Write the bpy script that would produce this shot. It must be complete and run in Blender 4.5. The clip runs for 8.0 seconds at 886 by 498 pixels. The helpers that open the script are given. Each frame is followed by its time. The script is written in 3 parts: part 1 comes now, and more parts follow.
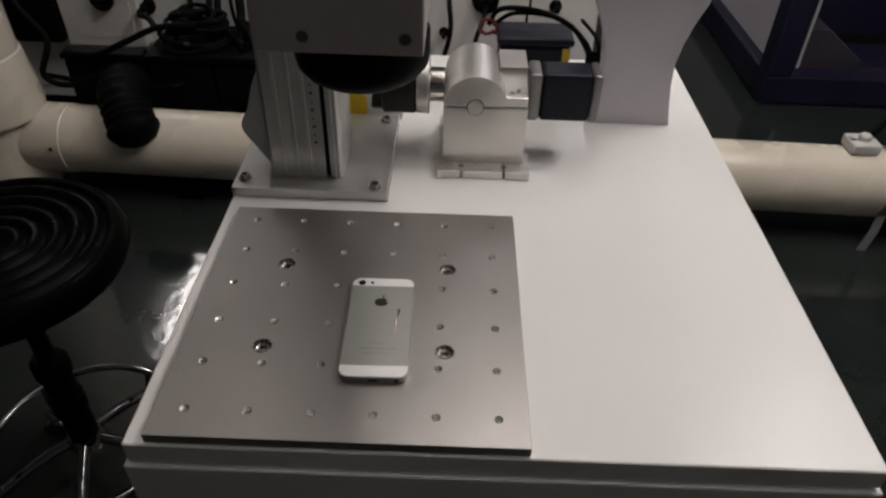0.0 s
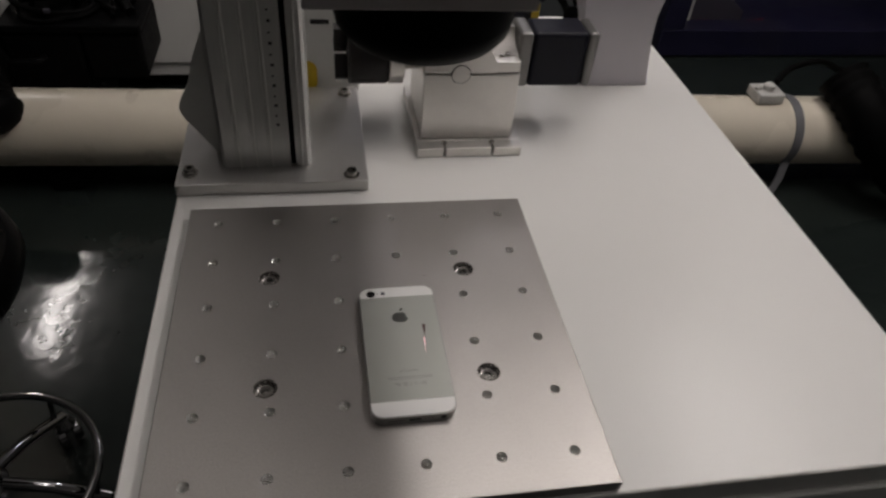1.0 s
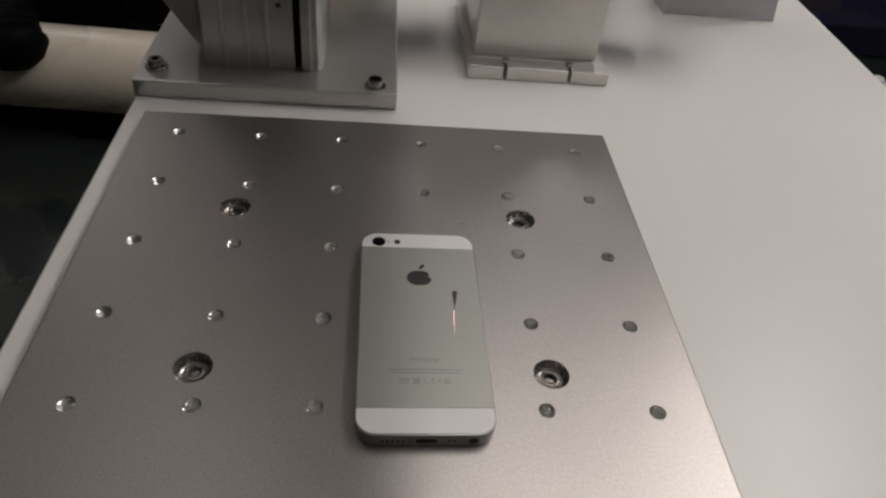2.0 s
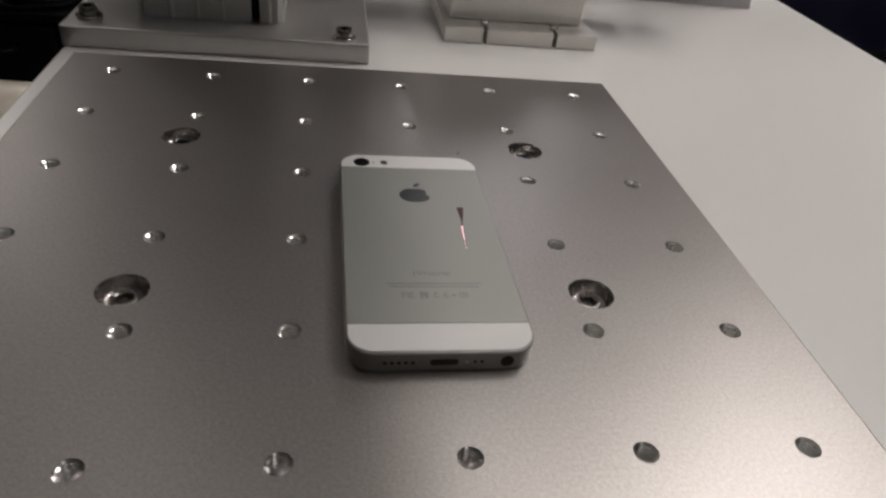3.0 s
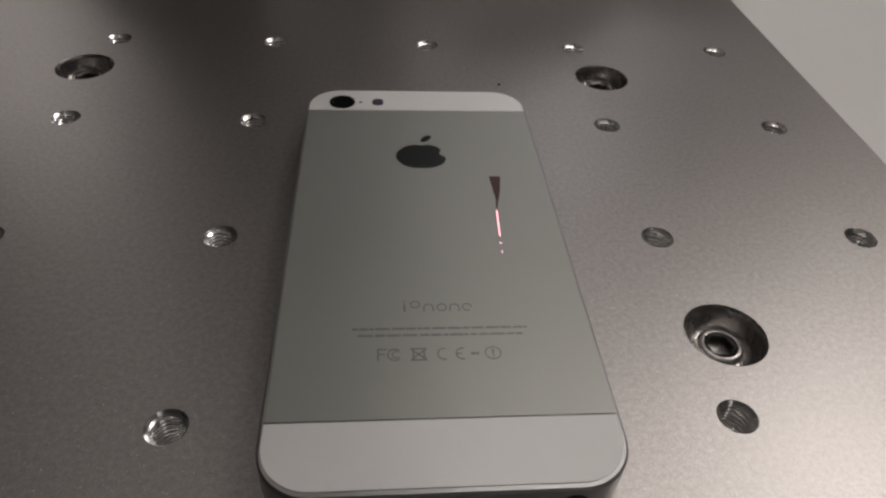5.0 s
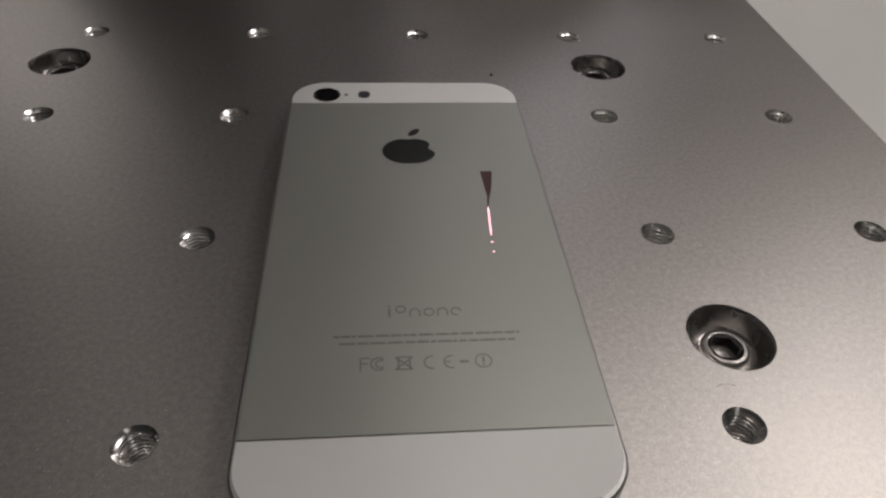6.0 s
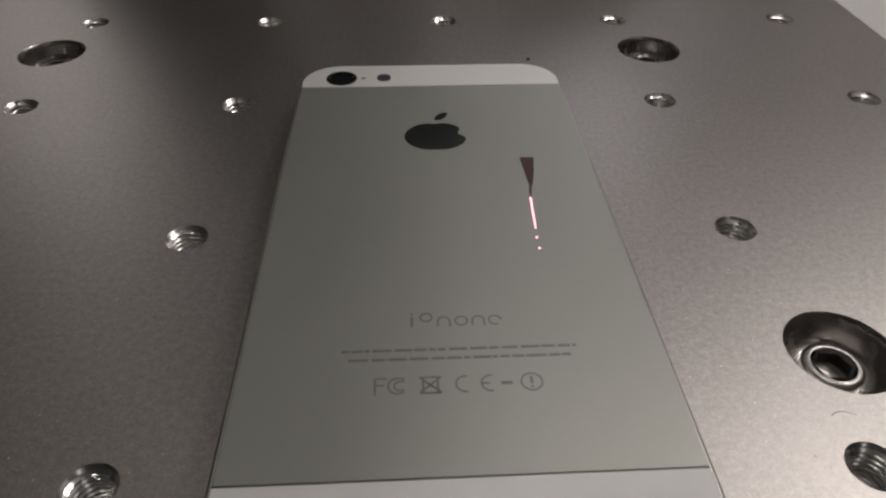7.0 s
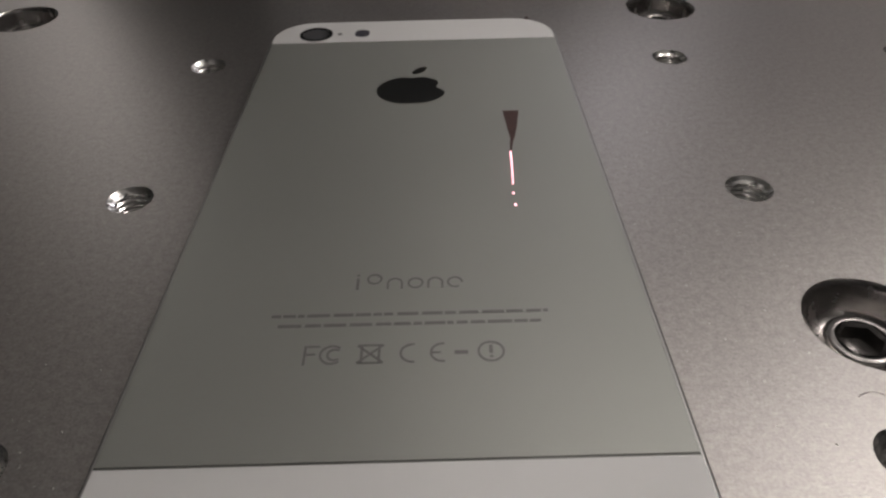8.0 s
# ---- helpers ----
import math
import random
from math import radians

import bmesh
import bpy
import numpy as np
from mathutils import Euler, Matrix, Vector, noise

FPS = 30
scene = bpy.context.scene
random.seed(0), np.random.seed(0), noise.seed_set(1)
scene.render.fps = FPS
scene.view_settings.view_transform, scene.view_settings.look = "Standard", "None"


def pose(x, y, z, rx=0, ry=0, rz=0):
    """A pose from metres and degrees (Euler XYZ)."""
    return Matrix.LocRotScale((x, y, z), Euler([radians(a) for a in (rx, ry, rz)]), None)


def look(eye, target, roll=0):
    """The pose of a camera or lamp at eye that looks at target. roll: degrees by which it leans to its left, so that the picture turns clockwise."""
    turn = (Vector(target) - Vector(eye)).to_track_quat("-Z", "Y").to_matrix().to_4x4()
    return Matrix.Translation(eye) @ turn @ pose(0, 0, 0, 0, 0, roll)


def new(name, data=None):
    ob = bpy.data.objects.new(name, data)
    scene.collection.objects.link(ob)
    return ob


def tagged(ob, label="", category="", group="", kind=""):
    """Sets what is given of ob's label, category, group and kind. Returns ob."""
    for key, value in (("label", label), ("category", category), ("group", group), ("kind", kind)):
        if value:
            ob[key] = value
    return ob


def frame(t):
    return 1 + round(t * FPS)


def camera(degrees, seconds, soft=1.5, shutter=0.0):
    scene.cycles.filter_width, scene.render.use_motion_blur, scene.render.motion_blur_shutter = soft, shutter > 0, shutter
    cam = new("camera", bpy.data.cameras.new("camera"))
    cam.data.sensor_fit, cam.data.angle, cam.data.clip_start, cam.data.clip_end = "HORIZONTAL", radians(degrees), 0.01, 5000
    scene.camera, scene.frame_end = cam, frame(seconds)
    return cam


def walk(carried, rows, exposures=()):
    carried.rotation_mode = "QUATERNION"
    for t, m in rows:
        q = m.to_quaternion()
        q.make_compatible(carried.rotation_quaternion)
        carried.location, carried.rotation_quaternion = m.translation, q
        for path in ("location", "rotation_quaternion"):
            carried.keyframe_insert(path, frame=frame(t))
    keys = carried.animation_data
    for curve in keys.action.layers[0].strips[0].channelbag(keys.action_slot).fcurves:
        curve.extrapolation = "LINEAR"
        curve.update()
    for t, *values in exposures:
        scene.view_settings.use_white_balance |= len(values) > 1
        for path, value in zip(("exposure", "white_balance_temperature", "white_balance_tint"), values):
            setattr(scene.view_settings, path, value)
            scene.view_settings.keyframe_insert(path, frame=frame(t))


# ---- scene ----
cam = camera(64.82, 8.0, soft=2.4, shutter=0.3)
PATH = [
    (0, (0.0802, -0.4683, 1.2537), (0.0726, 0.3056, 0.6204), 1.66),
    (0.3, (0.0612, -0.4392, 1.2475), (0.0764, 0.3208, 0.5978), 2.04),
    (0.5, (0.0372, -0.4200, 1.2365), (0.0916, 0.3440, 0.5936), 2.64),
    (0.7, (0.0075, -0.4026, 1.2254), (0.1046, 0.3554, 0.5804), 3.12),
    (1, (-0.0301, -0.3622, 1.2023), (0.1299, 0.3679, 0.5380), 5.64),
    (1.2, (-0.0401, -0.3270, 1.1822), (0.1077, 0.3915, 0.5025), 5.18),
    (1.4, (-0.0240, -0.2982, 1.1511), (0.0671, 0.4165, 0.4576), 3.43),
    (1.5, (0.0053, -0.2891, 1.1389), (0.0162, 0.4342, 0.4485), 1.48),
    (1.7, (0.0038, -0.2673, 1.1039), (0.0655, 0.4456, 0.4053), 5.51),
    (2.8, (-0.0179, -0.2363, 0.9614), (0.1302, 0.5850, 0.4104), 6.34),
    (3, (-0.0136, -0.2410, 0.9513), (0.1494, 0.5615, 0.3774), 7.68),
    (3.5, (-0.0006, -0.1995, 0.9396), (0.1089, 0.5996, 0.3484), 5.89),
    (4, (0.0124, -0.1629, 0.9137), (0.0769, 0.6277, 0.3047), 3.23),
    (4.5, (0.0125, -0.1500, 0.9058), (0.0881, 0.6144, 0.2656), 3.94),
    (5.8, (0.0141, -0.1425, 0.8979), (0.0898, 0.6043, 0.2371), 3.34),
    (6, (0.0156, -0.1398, 0.8982), (0.0915, 0.6053, 0.2356), 3.21),
    (6.5, (0.0160, -0.1326, 0.8897), (0.0852, 0.6093, 0.2229), 3.40),
    (7, (0.0165, -0.1244, 0.8786), (0.0517, 0.6453, 0.2412), 0.64),
    (7.5, (0.0214, -0.1227, 0.8719), (0.0498, 0.6483, 0.2357), 0.36),
    (8, (0.0265, -0.1177, 0.8646), (0.0183, 0.6549, 0.2298), -1.38),
]
walk(cam, [(t, look(eye, target, roll)) for t, eye, target, roll in PATH], [(0.0, 0.10), (0.5, 0.0), (1.0, -0.30), (1.5, -0.25), (3.0, -0.06), (3.5, -0.08), (4.5, -0.38), (6.0, -0.40), (8.0, -0.35)])

# ---------------------------------------------------------------- world and light
world = bpy.data.worlds.new("world")
scene.world = world
world.use_nodes = True
world.node_tree.nodes["Background"].inputs[0].default_value = (0.55, 0.58, 0.62, 1)
world.node_tree.nodes["Background"].inputs[1].default_value = 0.008


def tube_and_fill(x, y, z, length, watts, color=(1.0, 0.93, 0.90), width=0.14, up=0.4):
    """Ceiling tubes and added fill lamps: watts shine down, watts times up at the ceiling."""
    for power, turn in ((watts, 0), (watts * up, 180)):
        data = bpy.data.lights.new("ceiling_tube_and_fill", "AREA")
        data.shape, data.size, data.size_y = "RECTANGLE", width, length
        data.energy, data.color = power, color
        new("ceiling_tube_and_fill", data).matrix_world = pose(x, y, z + (0.03 if turn else 0), turn, 0, 0)


tube_and_fill(1.45, 0.80, 2.65, 1.2, 19, width=0.14, up=0.6)
# two added lamps, mostly upward, that brighten the ceiling over plate and phone
tube_and_fill(0.30, 0.45, 2.42, 1.2, 4.5, width=0.14, up=3.0)
tube_and_fill(-0.60, 0.95, 2.42, 1.2, 0.8, width=0.14, up=1.8)
# weak fill lamp added in front, for faces turned towards the camera
tube_and_fill(1.30, -2.00, 2.65, 1.2, 1.7, width=0.30)
tube_and_fill(0.95, 3.55, 2.65, 1.2, 8, (0.96, 0.92, 1.0), width=0.10, up=0.2)
tube_and_fill(1.85, 4.75, 2.65, 1.2, 5, width=0.10, up=0.2)
tube_and_fill(-1.98, 3.58, 2.65, 1.1, 12, width=0.10, up=0.1)

# ---------------------------------------------------------------- materials


def mat(name, base, rough=0.5, metal=0.0, vary=0.12, scale=40.0, bump=0.05, grain=900.0, dirt=0.0, stretch=(1, 1, 1), coat=0.0, rvar=0.15, depth=0.0004, speck=None, spec=0.5, mottle=0.0):
    """Principled surface: large-scale tone drift, fine grain, uneven gloss, slight relief. Sizes in 1/metre."""
    m = bpy.data.materials.new(name)
    m.use_nodes = True
    nt = m.node_tree
    b = nt.nodes["Principled BSDF"]
    b.inputs["Metallic"].default_value = metal
    b.inputs["Coat Weight"].default_value = coat
    b.inputs["Specular IOR Level"].default_value = spec
    tc = nt.nodes.new("ShaderNodeTexCoord")
    mp = nt.nodes.new("ShaderNodeMapping")
    mp.inputs["Scale"].default_value = stretch
    nt.links.new(tc.outputs["Object"], mp.inputs["Vector"])

    def tex(s, detail):
        n = nt.nodes.new("ShaderNodeTexNoise")
        n.inputs["Scale"].default_value, n.inputs["Detail"].default_value = s, detail
        nt.links.new(mp.outputs[0], n.inputs["Vector"])
        return n
    big, fine = tex(scale, 5), tex(grain, 3)
    ramp = nt.nodes.new("ShaderNodeValToRGB")
    c = [min(1.0, v) for v in base]
    lo = [v * (1 - vary) for v in c]
    hi = [min(1.0, v * (1 + vary)) for v in c]
    ramp.color_ramp.elements[0].position, ramp.color_ramp.elements[1].position = (0.3, 0.7) if vary > 0.04 else (0.05, 0.95)
    ramp.color_ramp.elements[0].color, ramp.color_ramp.elements[1].color = (*lo, 1), (*hi, 1)
    nt.links.new(big.outputs["Fac"], ramp.inputs[0])
    mix = nt.nodes.new("ShaderNodeMix")
    mix.data_type, mix.blend_type = "RGBA", "MULTIPLY"
    mix.inputs["Factor"].default_value = min(1.0, vary * 2.0) if speck is None else speck
    nt.links.new(ramp.outputs[0], mix.inputs["A"])
    fr = nt.nodes.new("ShaderNodeMapRange")
    fr.inputs["From Min"].default_value, fr.inputs["From Max"].default_value = 0.25, 0.75
    fr.inputs["To Min"].default_value, fr.inputs["To Max"].default_value = 0.70, 1.20
    nt.links.new(fine.outputs["Fac"], fr.inputs["Value"])
    nt.links.new(fr.outputs[0], mix.inputs["B"])
    last = mix.outputs["Result"]
    blot = None
    if mottle:
        blot = tex(mottle, 4)
        blot.inputs["Roughness"].default_value = 0.7
        br = nt.nodes.new("ShaderNodeMapRange")
        br.inputs["From Min"].default_value, br.inputs["From Max"].default_value = 0.3, 0.7
        br.inputs["To Min"].default_value, br.inputs["To Max"].default_value = 0.83, 1.13
        nt.links.new(blot.outputs["Fac"], br.inputs["Value"])
        mb = nt.nodes.new("ShaderNodeMix")
        mb.data_type, mb.blend_type = "RGBA", "MULTIPLY"
        mb.inputs["Factor"].default_value = 1.0
        nt.links.new(last, mb.inputs["A"])
        nt.links.new(br.outputs[0], mb.inputs["B"])
        last = mb.outputs["Result"]
    if dirt:
        spots = tex(scale * 0.4, 8)
        sr = nt.nodes.new("ShaderNodeMapRange")
        sr.inputs["From Min"].default_value, sr.inputs["From Max"].default_value = 0.52, 0.75
        sr.inputs["To Max"].default_value = dirt
        nt.links.new(spots.outputs["Fac"], sr.inputs["Value"])
        m2 = nt.nodes.new("ShaderNodeMix")
        m2.data_type = "RGBA"
        m2.inputs["B"].default_value = (0.12, 0.105, 0.085, 1)
        nt.links.new(sr.outputs[0], m2.inputs["Factor"])
        nt.links.new(last, m2.inputs["A"])
        last = m2.outputs["Result"]
    nt.links.new(last, b.inputs["Base Color"])
    rr = nt.nodes.new("ShaderNodeMapRange")
    rr.inputs["From Min"].default_value, rr.inputs["From Max"].default_value = 0.25, 0.75
    rr.inputs["To Min"].default_value = max(0.02, rough * (1 - rvar))
    rr.inputs["To Max"].default_value = min(1.0, rough * (1 + rvar))
    nt.links.new((blot or big).outputs["Fac"], rr.inputs["Value"])
    nt.links.new(rr.outputs[0], b.inputs["Roughness"])
    if bump:
        bp = nt.nodes.new("ShaderNodeBump")
        bp.inputs["Strength"].default_value, bp.inputs["Distance"].default_value = bump, depth
        nt.links.new(fine.outputs["Fac"], bp.inputs["Height"])
        nt.links.new(bp.outputs[0], b.inputs["Normal"])
    return m


M = {
    "plate": mat("bead_blasted_aluminium", (0.375, 0.357, 0.341), 0.39, 0.93, 0.05, 9, 0.30, 2600, rvar=0.12, depth=0.00010, speck=0.6, mottle=850.0),
    "alu": mat("brushed_aluminium", (0.70, 0.70, 0.685), 0.38, 0.7, 0.07, 25, 0.15, 500, stretch=(1, 1, 0.05)),
    # paler than alu: the highlight on the column's ridges is in the colour
    "ridge_alu": mat("highlit_ridge_aluminium", (0.86, 0.85, 0.83), 0.42, 0.45, 0.06, 60, 0.1, 500),
    "foot_alu": mat("polished_foot_plate", (0.56, 0.552, 0.54), 0.38, 0.85, 0.06, 14, 0.1, 500),
    "head_paint": mat("grey_head_enamel", (0.60, 0.56, 0.55), 0.42, 0.2, 0.05, 12, 0.12, 900),
    "motor_cap": mat("dull_cast_zinc", (0.24, 0.235, 0.23), 0.42, 0.8, 0.08, 40, 0.15, 700),
    "alu_cast": mat("machined_aluminium", (0.74, 0.72, 0.69), 0.40, 0.85, 0.06, 30, 0.1, 700),
    "alu_cast_dim": mat("dimmed_aluminium", (0.42, 0.405, 0.39), 0.62, 0.5, 0.08, 40, 0.25, 500),
    "alu_paint": mat("silver_painted_steel", (0.66, 0.66, 0.645), 0.45, 0.35, 0.05, 12, 0.1, 900),
    "steel": mat("polished_steel", (0.62, 0.60, 0.57), 0.16, 1.0, 0.08, 120, 0.05, 900),
    "chrome": mat("chrome", (0.33, 0.33, 0.34), 0.06, 1.0, 0.05, 30, 0.02, 300),
    "white": mat("white_powder_coat", (0.76, 0.755, 0.735), 0.30, 0.0, 0.03, 6, 0.04, 700, rvar=0.03, spec=0.36),
    # the slight purple in this grey paints the violet haze at the far right
    "panel_grey": mat("hazed_grey_enamel", (0.65, 0.62, 0.665), 0.42, 0.0, 0.03, 5, 0.1, 700),
    "black": mat("black_anodised", (0.003, 0.003, 0.0033), 0.5, 0.0, 0.2, 60, 0.1, 900, spec=0.06),
    "chuck": mat("browned_chuck_steel", (0.014, 0.012, 0.012), 0.45, 0.3, 0.15, 60, 0.1, 900),
    "head_screw": mat("dull_screw_steel", (0.12, 0.108, 0.098), 0.45, 0.4, 0.15, 200, 0.1, 900),
    "motor": mat("black_motor_enamel", (0.008, 0.0085, 0.017), 0.5, 0.0, 0.15, 60, 0.1, 900, spec=0.25),
    "rubber": mat("black_rubber", (0.0022, 0.0021, 0.0022), 0.6, 0.0, 0.25, 40, 0.3, 600, spec=0.07),
    "vinyl": mat("black_vinyl", (0.0016, 0.0016, 0.0016), 0.30, 0.0, 0.2, 30, 0.3, 260, depth=0.001, spec=0.04),
    "bore": mat("bright_turned_bore", (0.52, 0.495, 0.475), 0.26, 0.92, 0.12, 300, 0.1, 1500),
    "screw_steel": mat("oiled_screw_steel", (0.23, 0.22, 0.21), 0.24, 0.9, 0.15, 400, 0.1, 1500),
    "pvc": mat("cream_pvc", (0.72, 0.66, 0.55), 0.28, 0.0, 0.05, 5, 0.08, 300, dirt=0.15),
    "floor": mat("dark_green_epoxy", (0.017, 0.022, 0.0205), 0.11, 0.0, 0.18, 3, 0.30, 22, dirt=0.1, rvar=0.3, depth=0.002),
    "thread": mat("cut_aluminium_thread", (0.93, 0.92, 0.90), 0.22, 1.0, 0.05, 200, 0.0),
    "ceiling": mat("white_ceiling_paint", (0.82, 0.81, 0.79), 0.8, 0.0, 0.03, 2, 0.2, 120),
    "wall": mat("painted_wall", (0.25, 0.25, 0.245), 0.75, 0.0, 0.05, 2, 0.2, 120, dirt=0.08),
    "navy": mat("navy_blue_enamel", (0.010, 0.0095, 0.030), 0.42, 0.0, 0.15, 8, 0.15, 500, dirt=0.1),
    "yellow": mat("yellow_label", (0.75, 0.52, 0.02), 0.45, 0.0, 0.06, 60, 0.0),
    "phone_alu": mat("silver_anodised_aluminium", (0.372, 0.383, 0.350), 0.46, 0.55, 0.02, 60, 0.10, 5200, rvar=0.05, depth=0.00005),
    "phone_edge": mat("satin_chamfer", (0.42, 0.42, 0.41), 0.38, 0.85, 0.03, 60, 0.0),
    "phone_glass": mat("white_back_glass", (0.86, 0.86, 0.84), 0.30, 0.0, 0.01, 60, 0.0, spec=0.3),
    "ink": mat("grey_etched_print", (0.21, 0.21, 0.20), 0.5, 0.3, 0.08, 300, 0.0),
    "logo": mat("dark_mirror_inlay", (0.17, 0.175, 0.17), 0.22, 1.0, 0.03, 60, 0.0),
    "lens": mat("dark_lens_glass", (0.004, 0.004, 0.005), 0.12, 0.0, 0.1, 60, 0.0, spec=0.3),
    "burn": mat("scorched_mark", (0.085, 0.045, 0.040), 0.7, 0.2, 0.4, 1500, 0.4, 4000),
    "mark": mat("black_print", (0.02, 0.02, 0.02), 0.5, 0.0, 0.1, 60, 0.0),
    "red": mat("red_wire", (0.13, 0.015, 0.02), 0.45, 0.0, 0.1, 60, 0.0),
    "white_plastic": mat("white_plastic", (0.6, 0.59, 0.565), 0.4, 0.0, 0.05, 20, 0.05),
    "slate": mat("slate_grey_enamel", (0.045, 0.042, 0.058), 0.5, 0.0, 0.1, 10, 0.1),
    "shelf_grey": mat("mid_grey_board", (0.14, 0.14, 0.15), 0.6, 0.0, 0.06, 5, 0.1),
}

glow = bpy.data.materials.new("laser_spark")
glow.use_nodes = True
glow.node_tree.nodes["Principled BSDF"].inputs["Emission Color"].default_value = (1.0, 0.42, 0.50, 1)
glow.node_tree.nodes["Principled BSDF"].inputs["Emission Strength"].default_value = 4.5
M["glow"] = glow

# ---------------------------------------------------------------- mesh helpers


def mesh_of(bm, name, material, smooth=None):
    """A mesh from a bmesh; smooth: the angle in degrees under which edges are shaded smooth."""
    bmesh.ops.recalc_face_normals(bm, faces=bm.faces)
    if smooth is not None:
        lim = radians(smooth)
        for f in bm.faces:
            f.smooth = True
        for e in bm.edges:
            e.smooth = len(e.link_faces) == 2 and e.calc_face_angle(0) < lim
            if e.smooth and e.calc_face_angle(0) > 0.12:
                a, b = (f.calc_area() for f in e.link_faces)
                e.smooth = max(a, b) < 9 * min(a, b)
    me = bpy.data.meshes.new(name)
    bm.to_mesh(me)
    bm.free()
    me.materials.append(M[material])
    return me


def part(name, bm, material, parent=None, label="", smooth=35, at=None):
    """One mesh object, under a thing or a part if parent is given."""
    ob = new(name, mesh_of(bm, name, material, smooth))
    if parent:
        ob.parent = parent
    if at is not None:
        ob.matrix_basis = at
    return tagged(ob, label)


def thing(name, label, category, at=None, group="", kind=""):
    ob = new(name)
    ob.empty_display_size = 0.05
    if at is not None:
        ob.matrix_basis = at
    return tagged(ob, label, category, group, kind)


def box(x0, x1, y0, y1, z0, z1, bevel=0.001, seg=2, bm=None):
    bm = bm or bmesh.new()
    tmp = bmesh.new()
    bmesh.ops.create_cube(tmp, size=1)
    for v in tmp.verts:
        v.co = Vector(((x0 + x1) / 2 + v.co.x * (x1 - x0), (y0 + y1) / 2 + v.co.y * (y1 - y0), (z0 + z1) / 2 + v.co.z * (z1 - z0)))
    if bevel:
        bmesh.ops.bevel(tmp, geom=tmp.edges[:], offset=bevel, segments=seg, affect="EDGES", profile=0.5)
    return merge(bm, tmp)


def merge(bm, other, m=None):
    if m is not None:
        bmesh.ops.transform(other, matrix=m, verts=other.verts)
    me = bpy.data.meshes.new("tmp")
    other.to_mesh(me)
    other.free()
    bm.from_mesh(me)
    bpy.data.meshes.remove(me)
    return bm


def lathe(profile, seg=32, m=None, bm=None, cap=True):
    """Turns (radius, z) pairs round z; m: a matrix to place it."""
    tmp = bmesh.new()
    rings = []
    for r, z in profile:
        if r < 1e-6:
            rings.append([tmp.verts.new((0, 0, z))])
        else:
            rings.append([tmp.verts.new((r * math.cos(2 * math.pi * i / seg), r * math.sin(2 * math.pi * i / seg), z)) for i in range(seg)])
    for a, b in zip(rings, rings[1:]):
        for i in range(seg):
            j = (i + 1) % seg
            if len(a) == 1 and len(b) == 1:
                continue
            if len(a) == 1:
                tmp.faces.new((a[0], b[i], b[j]))
            elif len(b) == 1:
                tmp.faces.new((a[i], a[j], b[0]))
            else:
                tmp.faces.new((a[i], a[j], b[j], b[i]))
    if cap:
        for ring in (rings[0], rings[-1]):
            if len(ring) > 1:
                tmp.faces.new(ring)
    return merge(bm or bmesh.new(), tmp, m)


def cyl(r, z0, z1, seg=32, m=None, bm=None, c=0.0008):
    return lathe([(0, z0), (r - c, z0), (r, z0 + c), (r, z1 - c), (r - c, z1), (0, z1)], seg, m, bm)


def spline(pts, n=8):
    """Catmull-Rom through the points."""
    p = [Vector(v) for v in pts]
    p = [p[0] * 2 - p[1]] + p + [p[-1] * 2 - p[-2]]
    out = []
    for i in range(1, len(p) - 2):
        a, b, c, d = p[i - 1:i + 3]
        for k in range(n):
            t = k / n
            out.append(0.5 * ((2 * b) + (c - a) * t + (2 * a - 5 * b + 4 * c - d) * t * t + (3 * b - a - 3 * c + d) * t ** 3))
    return out + [p[-2]]


def sweep(pts, r, seg=10, n=8, bm=None, rib=0.0, closed=False):
    """A round tube along a spline; rib: depth of the ribs of a corrugated hose."""
    path = spline(pts, n) if not closed else [Vector(v) for v in pts]
    tmp = bmesh.new()
    rings, up = [], None
    for i, p in enumerate(path):
        if closed:
            d = path[(i + 1) % len(path)] - path[i - 1]
        else:
            d = path[min(i + 1, len(path) - 1)] - path[max(i - 1, 0)]
        d.normalize()
        if up is None:
            up = d.orthogonal().normalized()
        side = d.cross(up).normalized()
        up = side.cross(d).normalized()
        q = r - (rib if i % 2 else 0)
        rings.append([tmp.verts.new(p + q * (math.cos(2 * math.pi * k / seg) * up + math.sin(2 * math.pi * k / seg) * side)) for k in range(seg)])
    pairs = list(zip(rings, rings[1:])) + ([(rings[-1], rings[0])] if closed else [])
    for a, b in pairs:
        for k in range(seg):
            tmp.faces.new((a[k], a[(k + 1) % seg], b[(k + 1) % seg], b[k]))
    if not closed:
        tmp.faces.new(rings[0])
        tmp.faces.new(rings[-1])
    return merge(bm or bmesh.new(), tmp)


def ribbon(pts, width, thick):
    """A flat band along x-wide steps through the points."""
    bm = bmesh.new()
    rings = []
    for i, p in enumerate(pts):
        d = (Vector(pts[min(i + 1, len(pts) - 1)]) - Vector(pts[max(i - 1, 0)])).normalized()
        side = (Vector((1, 0, 0)) - d * d.x).normalized()
        up = d.cross(side)
        rings.append([bm.verts.new(Vector(p) + side * a * width / 2 + up * b * thick / 2) for a, b in ((-1, -1), (1, -1), (1, 1), (-1, 1))])
    for a, b in zip(rings, rings[1:]):
        for k in range(4):
            bm.faces.new((a[k], a[(k + 1) % 4], b[(k + 1) % 4], b[k]))
    bm.faces.new(rings[0])
    bm.faces.new(rings[-1])
    return bm


